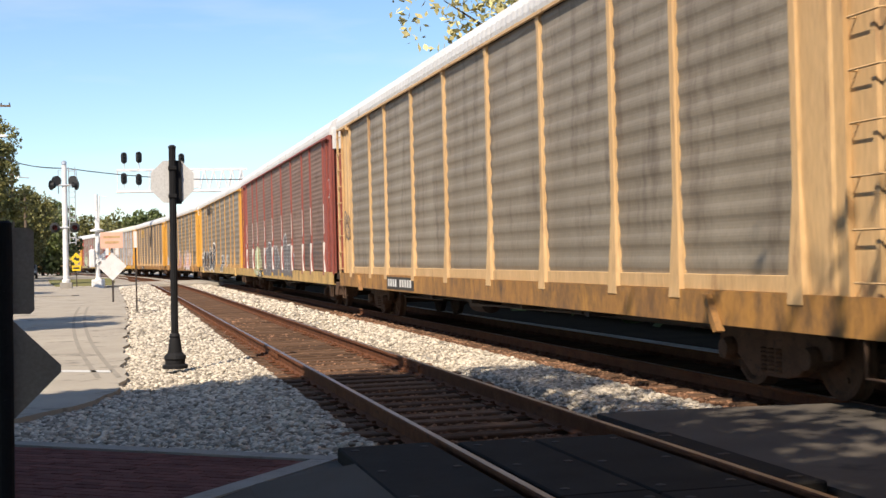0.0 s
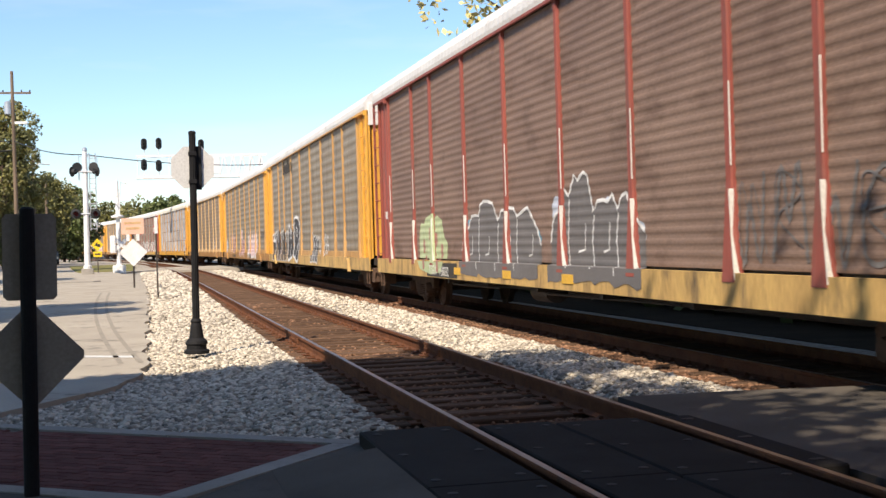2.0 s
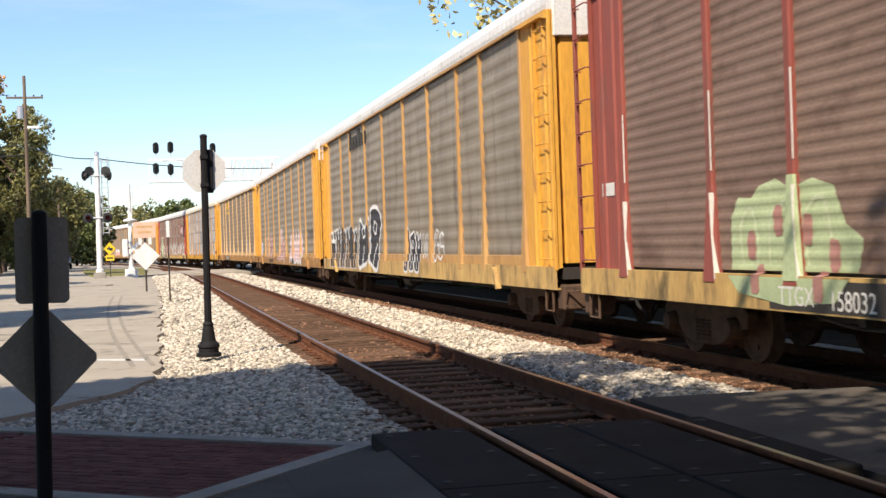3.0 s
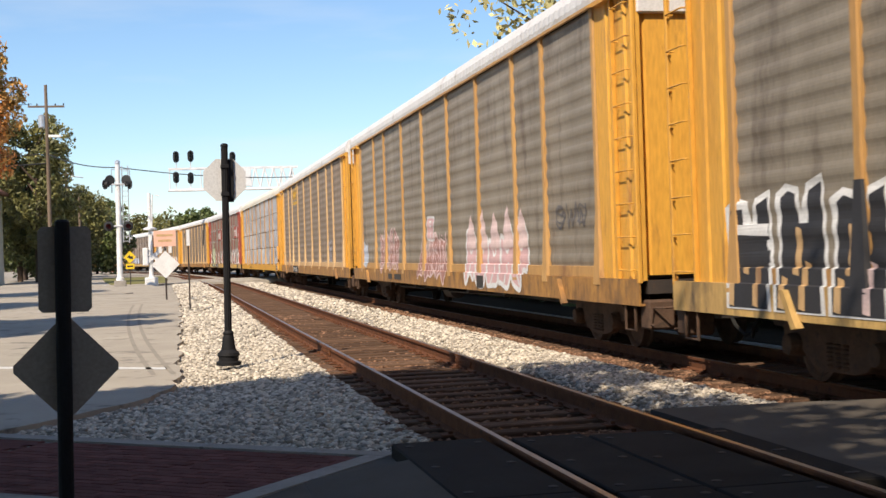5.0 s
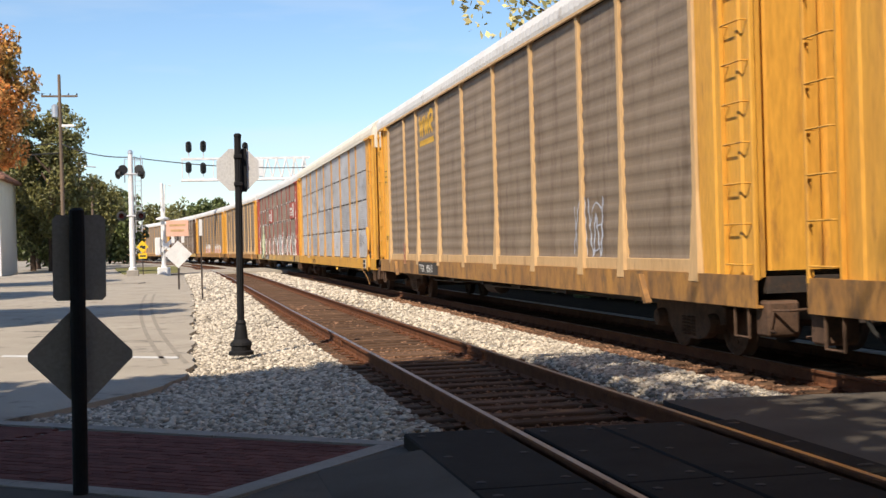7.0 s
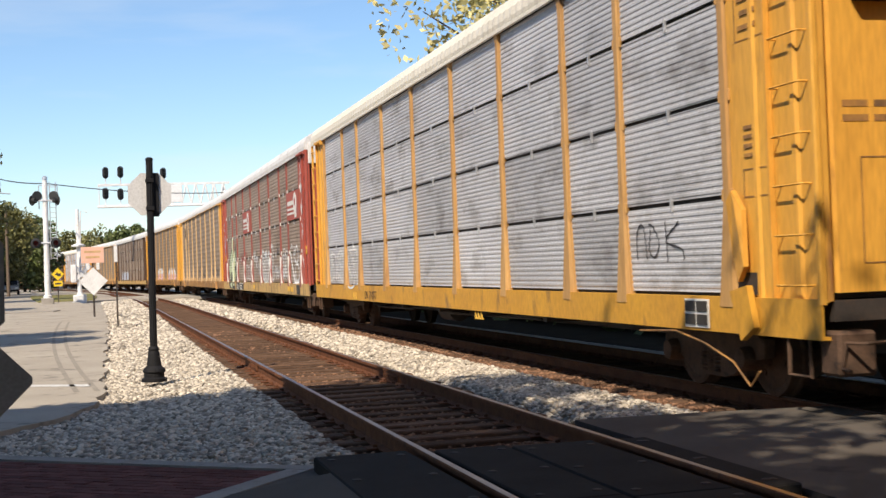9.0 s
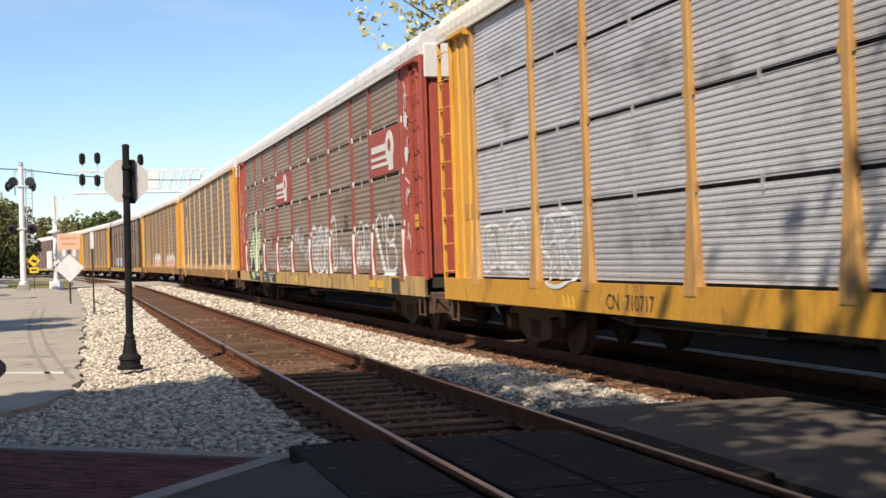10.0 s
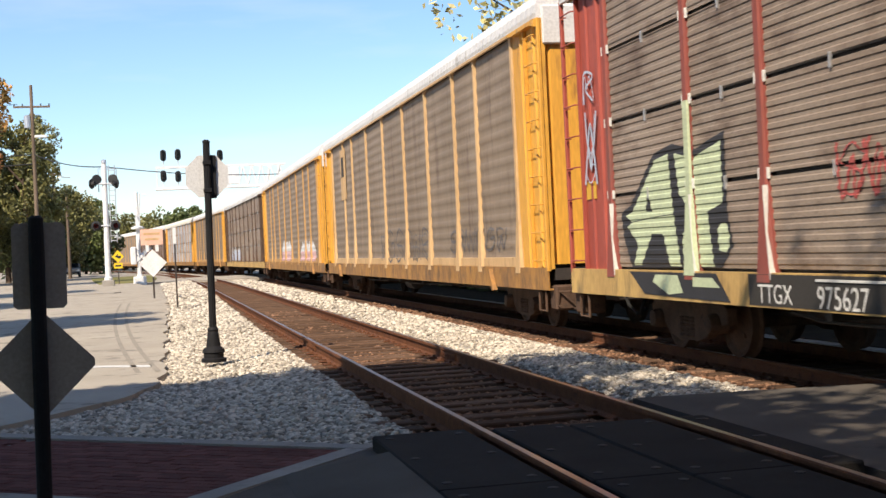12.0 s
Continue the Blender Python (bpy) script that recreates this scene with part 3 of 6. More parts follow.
FACE = -1.50                      # plane of the ribbed sheet in the car's space
def ribbed(w, z0, z1, rib):
    bm = bmesh.new()
    last = None
    for z in rib_levels(z0, z1, rib):
        row = [bm.verts.new((FACE - rib_x(z, rib), y, z)) for y in (-w / 2, w / 2)]
        if last:
            bm.faces.new((last[0], last[1], row[1], row[0]))
        last = row
    rim = [(FACE, -w / 2, z0), (FACE + 0.03, -w / 2, z0), (FACE + 0.03, w / 2, z0), (FACE, w / 2, z0)]
    bm.faces.new([bm.verts.new(p) for p in rim])
    return bm


def post_mesh(flare):
    """Hat-section side post, wider towards its foot."""
    def b():
        bm = bmesh.new()
        rings = []
        for z, w, d in ((0.90, 0.165 if flare else 0.10, 0.095), (1.06, 0.155 if flare else 0.09, 0.085), (2.0, 0.068, 0.052), (4.8, 0.062, 0.05), (4.93, 0.085, 0.06), (5.02, 0.11, 0.07)):
            rings.append([bm.verts.new(p) for p in ((FACE + 0.02, -w - 0.02, z), (FACE - 0.022, -w - 0.02, z), (FACE - 0.026, -w, z), (FACE - d, -w * 0.86, z), (FACE - d, w * 0.86, z), (FACE - 0.026, w, z), (FACE - 0.022, w + 0.02, z), (FACE + 0.02, w + 0.02, z))])
        for a, b_ in zip(rings, rings[1:]):
            for i in range(8):
                bm.faces.new((a[i], a[(i + 1) % 8], b_[(i + 1) % 8], b_[i]))
        bm.faces.new(rings[0][::-1]), bm.faces.new(rings[-1])
        return bm
    return b


def roof_mesh():
    prof = [(-1.585, 5.0), (-1.60, 5.08), (-1.59, 5.21), (-1.50, 5.38), (-1.25, 5.53), (-0.7, 5.63), (0, 5.67)]
    prof += [(-x, z) for x, z in prof[-2::-1]]
    bm = bmesh.new()
    n = 188
    last = None
    for i in range(n + 1):
        y = -13.5 + 27.0 * i / n
        k = 0.014 if i % 2 and 0 < i < n else 0.0
        ring = [bm.verts.new((x * (1 + k * 0.6), y, z + (k if j not in (0, len(prof) - 1) else 0))) for j, (x, z) in enumerate(prof)]
        if last:
            for j in range(len(prof) - 1):
                bm.faces.new((last[j], last[j + 1], ring[j + 1], ring[j]))
        else:
            bm.faces.new(ring)
        last = ring
    bm.faces.new(last)
    return bm


def end_panel_mesh(hw):
    """Solid side sheet at the car's end with pressed folds."""
    def b():
        pts = [(-hw, FACE + 0.04), (-hw, FACE - 0.02), (-hw * 0.6, FACE - 0.02), (-hw * 0.6 + 0.03, FACE - 0.05), (-hw * 0.6 + 0.1, FACE - 0.05), (-hw * 0.6 + 0.13, FACE - 0.02),
               (hw * 0.25, FACE - 0.02), (hw * 0.25 + 0.03, FACE - 0.045), (hw * 0.25 + 0.09, FACE - 0.045), (hw * 0.25 + 0.12, FACE - 0.02), (hw, FACE - 0.02), (hw, FACE + 0.04)]
        return P([(x, y) for y, x in pts], "z", 0.98, 5.0)
    return b


def door_mesh():
    """End door of four wide smooth leaves with narrow folds between them."""
    pts = [(-1.42, 0.0)]
    w = 2.84 / 4
    for i in range(4):
        x = -1.42 + w * i
        pts += [(x + 0.02, 0.0), (x + 0.05, -0.045), (x + w - 0.05, -0.045), (x + w - 0.02, 0.0)]
    pts += [(1.42, 0.0), (1.42, 0.08), (-1.42, 0.08)]
    return P(pts, "z", 1.05, 4.95)


def frame_mesh(w, h, t=0.012):
    """Thin outlined box in the y-z plane."""
    bm = bmesh.new()
    for y0, y1, z0, z1 in ((0, w, 0, t), (0, w, h - t, h), (0, t, t, h - t), (w - t, w, t, h - t)):
        box(bm, -0.003, 0.0, y0, y1, z0, z1)
    return bm


def sill_mesh():
    pts = [(-1.585, 0.64), (-1.585, 1.0), (-1.50, 1.0), (-1.50, 0.97), (-1.56, 0.97), (-1.56, 0.67), (-1.46, 0.67), (-1.46, 0.64)]
    bm = P(pts, "y", -13.5, 13.5)
    return bm


def sideframe_mesh():
    pts = [(-1.18, 0.22), (-1.20, 0.42), (-0.95, 0.52), (-0.55, 0.62), (0.55, 0.62), (0.95, 0.52), (1.20, 0.42), (1.18, 0.22), (0.78, 0.20), (0.55, 0.02), (0.30, -0.02), (-0.30, -0.02), (-0.55, 0.02), (-0.78, 0.20)]
    bm = P(pts, "x", -0.07, 0.07)
    bmesh.ops.bevel(bm, geom=list(bm.edges), offset=0.015, segments=1, affect="EDGES")
    return bm


def wheelset_mesh():
    bm = bmesh.new()
    for s in (-1, 1):
        prof = [(0.10, s * 0.86), (0.14, s * 0.84), (0.33, s * 0.80), (0.37, s * 0.83), (0.42, s * 0.825), (0.425, s * 0.73), (0.45, s * 0.70), (0.45, s * 0.68), (0.36, s * 0.68), (0.33, s * 0.71), (0.12, s * 0.72)]
        lathe(bm, prof, 28, axis="x")
        for k in range(3):      # cast marks that turn with the wheel
            a = 2.1 * k
            rod(bm, (s * 0.80, 0.24 * math.cos(a), 0.24 * math.sin(a)), (s * 0.835, 0.24 * math.cos(a), 0.24 * math.sin(a)), 0.035, seg=6)
    rod(bm, (-0.95, 0, 0), (0.95, 0, 0), 0.08, seg=12)
    return bm


def spring_mesh():
    bm = bmesh.new()
    for dy in (-0.16, 0.0, 0.16):
        for k in range(6):
            lathe(bm, [(0.055, k * 0.045), (0.07, k * 0.045 + 0.012), (0.07, k * 0.045 + 0.022), (0.055, k * 0.045 + 0.034)], 10, (0, dy, 0))
    return bm


def ladder(parent, y0, material, n=9):
    """Straight rungs held off the side sheet at both ends."""
    for k in range(n):
        z = 1.12 + 0.455 * k
        part("rung", cached("rung", lambda: path_rods(bmesh.new(), [(-1.51, -0.26, 0.0), (-1.60, -0.26, 0.0), (-1.615, -0.24, 0.0), (-1.615, 0.24, 0.0), (-1.60, 0.26, 0.0), (-1.51, 0.26, 0.0)], 0.011), material), None, parent, at=pose(0, y0, z))


WHEELS = []
def truck(parent, y):
    rz = RAIL_Z + 0.42
    t = part("truck", B(-0.85, 0.85, -0.28, 0.28, rz + 0.02, rz + 0.26, bevel=0.03), "dark_steel", parent, "rusty two-axle truck", at=pose(0, y, 0))
    for s in (-1, 1):
        part("sideframe", cached("sideframe", sideframe_mesh, "cast_iron"), None, t, at=pose(s * 1.02, 0, rz - 0.22))
        part("springs", cached("springs", spring_mesh, "cast_iron"), None, t, at=pose(s * 1.06, 0, rz - 0.2))
        for ay in (-0.89, 0.89):
            part("bearing", cached("bearing", lambda: lathe(bmesh.new(), [(0.05, -0.16), (0.11, -0.15), (0.13, -0.08), (0.13, 0.08), (0.1, 0.1)], 14, axis="x"), "cast_iron"), None, t, at=pose(s * 1.06, ay, rz) @ (pose(0, 0, 0, 0, 0, 180) if s > 0 else pose(0, 0, 0)))
    for ay in (-0.89, 0.89):
        w = part("wheelset", cached("wheelset", wheelset_mesh, "cast_iron"), None, t, "steel wheelset", at=pose(0, ay, rz))
        WHEELS.append((parent, w, ay, rz))
    return t


def coupler(parent, sgn):
    y0 = sgn * 13.2
    bm = B(-0.09, 0.09, min(y0, y0 + sgn * 0.6), max(y0, y0 + sgn * 0.6), 0.62, 0.84, bevel=0.02)
    prism(bm, [(-0.16, y0 + sgn * 0.55), (0.16, y0 + sgn * 0.55), (0.2, y0 + sgn * 0.92), (0.05, y0 + sgn * 0.84), (-0.06, y0 + sgn * 0.95), (-0.2, y0 + sgn * 0.88)], "z", 0.58, 0.9)
    part("coupler", bm, "cast_iron", parent)
    bm = path_rods(bmesh.new(), [(-1.45, y0 + sgn * 0.45, 0.62), (-1.35, y0 + sgn * 0.62, 0.62), (-0.4, y0 + sgn * 0.62, 0.66), (0, y0 + sgn * 0.6, 0.9)], 0.018)
    path_rods(bm, [(-1.45, y0 + sgn * 0.45, 0.62), (-1.47, y0 + sgn * 0.42, 0.40), (-1.47, y0 + sgn * 0.55, 0.38)], 0.018)
    part("uncoupling_lever", bm, "cast_iron", parent)
    bm = path_rods(bmesh.new(), [(-0.35, y0 + sgn * 0.4, 0.55), (-0.36, y0 + sgn * 0.62, 0.35), (-0.3, y0 + sgn * 0.8, 0.22), (-0.2, y0 + sgn * 0.95, 0.3)], 0.028)
    part("air_hose", bm, "rubber", parent)
    bm = B(-1.5, -1.12, min(y0 + sgn * 0.1, y0 + sgn * 0.42), max(y0 + sgn * 0.1, y0 + sgn * 0.42), 0.32, 0.72, bevel=0.03)
    part("end_bracket", bm, "cast_iron", parent)
    part("sill_step", path_rods(bmesh.new(), [(-1.54, y0 - sgn * 0.35, 0.68), (-1.54, y0 - sgn * 0.35, 0.30), (-1.54, y0 + sgn * 0.02, 0.30), (-1.54, y0 + sgn * 0.02, 0.68)], 0.022), "cast_iron", parent)


# ---- paint on the ribbed sides
def drape(polys, layer):
    """Lay flat (y, z) polygons on the ribbed side of a car."""
    bm = bmesh.new()
    for pts in polys:
        try:
            bm.faces.new([bm.verts.new((0, y, z)) for y, z in pts])
        except ValueError:
            pass
    if not bm.verts:
        return bm
    bmesh.ops.remove_doubles(bm, verts=bm.verts[:], dist=1e-4)
    zs = [v.co.z for v in bm.verts]
    for z in sorted(rib_levels(min(zs) - 0.01, max(zs) + 0.01, RIB)[1:-1] + ([1.0, 1.012, 1.172, 1.19] if KICK else [])):
        bmesh.ops.bisect_plane(bm, geom=bm.verts[:] + bm.edges[:] + bm.faces[:], plane_co=(0, 0, z), plane_no=(0, 0, 1), dist=1e-5)
    for v in bm.verts:
        base = FACE - rib_x(v.co.z, RIB) if abs(v.co.y) < 11.8 else FACE - 0.052
        if KICK and v.co.z < 1.18:
            base = -1.548
        v.co.x = (base if v.co.z > 1.01 else -1.585) - 0.004 - 0.003 * layer
    return bm


def smooth(pts, closed=False, n=5):
    """A curve through the points of a stroke."""
    m = len(pts)
    out = []
    for i in range(m if closed else m - 1):
        q = [pts[(i + k) % m] if closed else pts[min(max(i + k, 0), m - 1)] for k in (-1, 0, 1, 2)]
        for j in range(n):
            f = j / n
            out.append(tuple(0.5 * (2 * b + (c - a) * f + (2 * a - 5 * b + 4 * c - d) * f * f + (3 * b - a - 3 * c + d) * f ** 3) for a, b, c, d in zip(*q)))
    if not closed:
        out.append(pts[-1])
    return out


def ribbon(pts, w, closed=False):
    """Quads along a stroke, joined edge to edge."""
    m = len(pts)
    sides = []
    for i in range(m):
        p = pts[(i - 1) % m] if closed else pts[max(i - 1, 0)]
        q = pts[(i + 1) % m] if closed else pts[min(i + 1, m - 1)]
        l = math.hypot(q[0] - p[0], q[1] - p[1]) or 1e-6
        ny, nz = -(q[1] - p[1]) / l * w / 2, (q[0] - p[0]) / l * w / 2
        y, z = pts[i]
        sides.append(((y + ny, z + nz), (y - ny, z - nz)))
    pairs = list(zip(sides, sides[1:])) + ([(sides[-1], sides[0])] if closed else [])
    return [[a[0], b[0], b[1], a[1]] for a, b in pairs]


def blob(cy, cz, w, h, rng, n=14, square=0.55):
    pts = []
    for i in range(n):
        a = 2 * math.pi * i / n
        c, s = math.cos(a), math.sin(a)
        r = rng.uniform(0.90, 1.06)
        pts.append((cy + w / 2 * math.copysign(abs(c) ** square, c) * r, cz + h / 2 * math.copysign(abs(s) ** square, s) * r))
    return pts


def scrawl(y0, z0, w, h, rng):
    """A looping unreadable stroke that fills a letter's box."""
    kind = rng.randrange(5)
    if kind == 0:
        p = [(0, 0), (0.3, 1), (0.5, 0.45), (0.7, 1), (1, 0)]
    elif kind == 1:
        p = [(0.9, 0.85), (0.5, 1), (0.1, 0.8), (0.15, 0.55), (0.8, 0.45), (0.9, 0.2), (0.5, 0), (0.05, 0.15)]
    elif kind == 2:
        p = [(0.1, 0), (0.1, 1), (0.7, 0.95), (0.85, 0.7), (0.2, 0.5), (0.9, 0.05)]
    elif kind == 3:
        p = [(0.85, 0.9), (0.4, 1), (0.05, 0.6), (0.1, 0.15), (0.5, 0), (0.9, 0.25), (0.85, 0.55), (0.5, 0.5)]
    else:
        p = [(0, 1), (0.25, 0), (0.5, 0.7), (0.75, 0), (1, 1)]
    lean = rng.uniform(-0.12, 0.2)
    return smooth([(y0 - w * (a + lean * b) + rng.uniform(-0.03, 0.03), z0 + h * b + rng.uniform(-0.03, 0.03)) for a, b in p])


def graffiti(car, y0, y1, z0, z1, seed, style, fill, line, letters=4, extra=None):
    """y0 is the end that reads first (far end)."""
    rng = random.Random(seed)
    w = (y0 - y1) / letters
    h = z1 - z0
    if extra:
        cloud = []
        for k in range(letters * 2 + 2):
            cy = y0 - (y0 - y1) * (k + rng.random()) / (letters * 2 + 2)
            cloud.append(blob(cy, z0 + h * rng.uniform(0.3, 0.68), w * 0.6, h * rng.uniform(0.22, 0.34), rng, square=0.8))
        for q in cloud:
            part("paint_cloud", drape([q], 0), extra, car)
    if style == "mass":
        # one ragged painted body with peaks, parted by thin lines
        n = letters * 5
        tops = []
        peak = 0.8
        for i in range(n + 1):
            if i % 5 == 0:
                peak = rng.uniform(0.74, 0.99)
            ends = min(1.0, 0.55 + 0.15 * min(i, n - i))
            tops.append(z0 + h * ends * (peak - (0.13 if i % 5 == 0 else 0.0) + rng.uniform(-0.045, 0.045)))
        ys_ = [y0 - (y0 - y1) * (i + (rng.uniform(-0.35, 0.35) if 0 < i < n else 0)) / n for i in range(n + 1)]
        low = [z0 + 0.06 * h * rng.random() for _ in ys_]
        body = [[(ys_[i], low[i]), (ys_[i + 1], low[i + 1]), (ys_[i + 1], tops[i + 1]), (ys_[i], tops[i])] for i in range(n)]
        half = [[(ys_[i], z0 + h * 0.45), (ys_[i + 1], z0 + h * 0.45), (ys_[i + 1], max(tops[i + 1] - 0.05, z0 + h * 0.46)), (ys_[i], max(tops[i] - 0.05, z0 + h * 0.46))] for i in range(n)]
        part("graffiti_fill", drape(body, 1), fill, car)
        if extra is None and fill == "spray_pink":
            part("graffiti_upper_fill", drape(half, 2), "spray_white", car)
        ink = ribbon(list(zip(ys_, tops)), 0.055)
        for k in range(1, letters):
            i = 5 * k
            ink += ribbon([(ys_[i], low[i] + 0.1 * h), (ys_[i] + 0.06, z0 + 0.4 * h), (ys_[i] - 0.03, tops[i] - 0.05)], 0.04)
        for k in range(letters):
            ink += ribbon([(ys_[5 * k + 2], z0 + 0.3 * h), (ys_[5 * k + 3], z0 + 0.32 * h), (ys_[5 * k + 3] - 0.05, z0 + 0.55 * h)], 0.035)
        part("graffiti_lines", drape(ink, 3), line, car)
        return
    for k in range(letters):
        ya = y0 - w * k
        hh = h * rng.uniform(0.82, 1.0)
        part("painted_tag", drape(ribbon(scrawl(ya - w * 0.04, z0, w * 0.9, hh, rng), rng.uniform(0.035, 0.06)), 2), line, car)
        part("painted_tag", drape(ribbon(scrawl(ya - w * 0.1, z0 + 0.1 * hh, w * 0.8, hh * 0.8, rng), 0.022), 3), line, car)


def bubble(car, y0, y1, z0, z1, seed, fill, line, letters=3, width=0.07, jag=0.1):
    """Rounded swelling letters that cannot be read: a body, an outline, a hole and a slit each."""
    rng = random.Random(seed)
    w, h = (y0 - y1) / letters, z1 - z0
    for k in range(letters):
        cy = y0 - w * (k + 0.5)
        hh = h * rng.uniform(0.8, 1.0)
        cz = z0 + hh / 2
        n = 11
        notch = rng.randrange(n)
        ring = []
        for i in range(n):
            a = 2 * math.pi * i / n + rng.uniform(-0.12, 0.12)
            c, q = math.cos(a), math.sin(a)
            r = rng.uniform(1 - jag, 1 + jag) * (0.6 if i == notch else 1.0)
            ring.append((cy + w * 0.47 * math.copysign(abs(c) ** 0.6, c) * r, cz + hh * 0.47 * math.copysign(abs(q) ** 0.6, q) * r))
        ring = smooth(ring, True, 4)
        if fill:
            part("letter_fill", drape([ring], 1), fill, car)
        part("letter_outline", drape(ribbon(ring, width, True), 2), line, car)
        hole = [(cy + w * 0.13 * math.cos(a) + 0.03, cz + hh * (0.17 + 0.1 * math.sin(a))) for a in (0, 1.25, 2.5, 3.75, 5.0)]
        part("letter_hole", drape(ribbon(smooth(hole, True, 3), width * 0.7, True), 2), line, car)
        part("letter_slit", drape(ribbon(smooth([(cy + w * rng.uniform(-0.1, 0.15), cz - hh * 0.42), (cy + w * rng.uniform(-0.1, 0.1), cz - hh * 0.25), (cy + w * rng.uniform(-0.15, 0.1), cz - hh * 0.08)]), width * 0.8), 2), line, car)


def painted_post(car, y, z0, z1, material):
    """Spray paint that runs over a side post."""
    bm = bmesh.new()
    last = None
    for z, w, d in ((0.95, 0.163, 0.099), (1.06, 0.156, 0.092), (2.0, 0.069, 0.059), (3.0, 0.067, 0.058)):
        if z0 <= z <= z1:
            row = [bm.verts.new((FACE - q, y + o, z)) for q, o in ((0.03, -w - 0.006), (d, -w * 0.86 - 0.006), (d, w * 0.86 + 0.006))]
            if last:
                for i in range(2):
                    bm.faces.new((last[i], last[i + 1], row[i + 1], row[i]))
            last = row
    part("painted_post", bm, material, car)


def shapes(car, name, polys, layer, material):
    for q in polys:
        part(name, drape([q], layer), material, car)


def lettering(parent, text, y, z, size, material, x=-1.592):
    c = bpy.data.curves.new("lettering", "FONT")
    c.body, c.size = text, size
    c.extrude = 0.001
    tmp = bpy.data.objects.new("lettering", c)
    me = bpy.data.meshes.new_from_object(tmp)
    bpy.data.objects.remove(tmp)
    me.materials.clear()
    me.materials.append(M[material])
    m = Matrix(((0, 0, -1, x), (-1, 0, 0, y), (0, 1, 0, z), (0, 0, 0, 1)))
    return part("lettering", me, None, parent, at=m)


def sign_plate(car, name, y0, y1, z0, z1, material, x=-1.535):
    return part(name, B(x - 0.012, x, y1, y0, z0, z1, bevel=0.002), material, car)


def autorack(label, paint, post, panel, rows_n, sill, roof, flare=True):
    global RIB, KICK
    RIB = RIBS[panel]
    KICK = rows_n == 1 and post != "dull_red"
    car = thing("autorack_car", label, "railcar", group="autorack cars of the train")
    part("body", B(-1.465, 1.5, -13.38, 12.82, 1.0, 5.02), "dark_steel", car, "dark inner walls of the rack")
    part("far_side", B(1.502, 1.56, -13.4, 12.9, 1.0, 5.0), panel, car)
    part("deck", B(-1.45, 1.58, -13.5, 13.5, 0.80, 0.985), "dark_steel", car)
    part("centre_sill", B(-0.35, 0.35, -13.3, 13.3, 0.40, 0.78, bevel=0.02), "dark_steel", car)
    part("side_sill", cached("side_sill", sill_mesh, sill), None, car, "dirty painted side sill")
    part("roof", cached("roof", roof_mesh, roof), None, car, "pale ribbed metal roof")
    part("eave_strip", cached("eave", lambda: B(-1.60, -1.555, -13.45, 13.45, 4.955, 5.02, bevel=0.01), roof if rows_n == 4 else post), None, car)
    edges = [-11.75] + POST_Y[1:-1] + [11.75]
    for a, b in zip(edges, edges[1:]):
        w = round(b - a - 0.10, 2)
        for k in range(rows_n):
            z0 = 1.035 + (k * 0.995 if rows_n == 4 else 0)
            z1 = z0 + (0.95 if rows_n == 4 else 3.93)
            part("side_panel", cached(("side_panel", w, k, rows_n), lambda: ribbed(w, z0, z1, RIBS[panel]), panel), None, car, at=pose(0, (a + b) / 2, 0))
            if rows_n == 4 and k:
                part("latch", cached("latch", lambda: B(-1.535, -1.50, -0.014, 0.014, -0.10, 0.05, bevel=0.004), "aluminium"), None, car, at=pose(0, (a + b) / 2, z0 - 0.02))
    for y in [-11.75] + POST_Y[1:-1] + [11.75]:
        part("side_post", cached(("side_post", flare), post_mesh(flare), post), None, car, at=pose(0, y, 0))
        if rows_n == 4:
            for k in range(1, 4):
                for s in (-0.10, 0.10):
                    part("clamp", cached("clamp", lambda: B(-1.545, -1.51, -0.012, 0.012, -0.07, 0.05, bevel=0.004), "stencil_white" if post == "dull_red" else post), None, car, at=pose(0, y + s, 1.035 + 0.995 * k))
    if KICK:
        for a, b in zip(edges, edges[1:]):
            w = round(b - a - 0.36, 2)
            part("kick_strip", cached(("kick_strip", w), lambda: B(-1.548, -1.50, -w / 2, w / 2, 1.0, 1.17, bevel=0.006), post), None, car, at=pose(0, (a + b) / 2, 0))
        for y in (-10.2, 10.2):
            part("jacking_bracket", cached("jacking_bracket", lambda: P([(0.20, 0.96), (-0.06, 0.58), (0.04, 0.56), (0.30, 0.96)], "x", -1.66, -1.57), sill), None, car, at=pose(0, y, 0))
    if post == "dull_red":
        # white strips on the posts' near flanks: sun highlight painted in with the worn paint
        for y in [-11.75] + POST_Y[1:-1] + [11.75]:
            part("worn_edge", cached("worn_edge", lambda: P([(-0.167, 0.93), (-0.148, 0.93), (-0.10, 1.4), (-0.072, 1.85), (-0.078, 1.9), (-0.106, 1.42)], "x", -1.59, -1.53), "stencil_white"), None, car, at=pose(0, y, 0))
            if rows_n == 1:
                part("worn_strip", cached("worn_strip", lambda: B(-1.556, -1.54, -0.071, -0.062, 2.15, 3.05), "stencil_white"), None, car, at=pose(0, y, 0))
    for s in (-1, 1):
        hw, yc, yd = (0.875, 12.625, 13.42) if s < 0 else (0.55, 12.30, 12.86)
        part("end_panel", cached(("end_panel", s), end_panel_mesh(hw), paint), None, car, "solid painted end sheet", at=pose(0, s * yc, 0))
        part("corner_post", cached("corner_post", lambda: P([(-1.575, -0.035), (-1.59, -0.02), (-1.59, 0.02), (-1.575, 0.035), (-1.535, 0.035), (-1.535, -0.035)], "z", 0.95, 5.0), paint), None, car, at=pose(0, s * 13.48, 0))
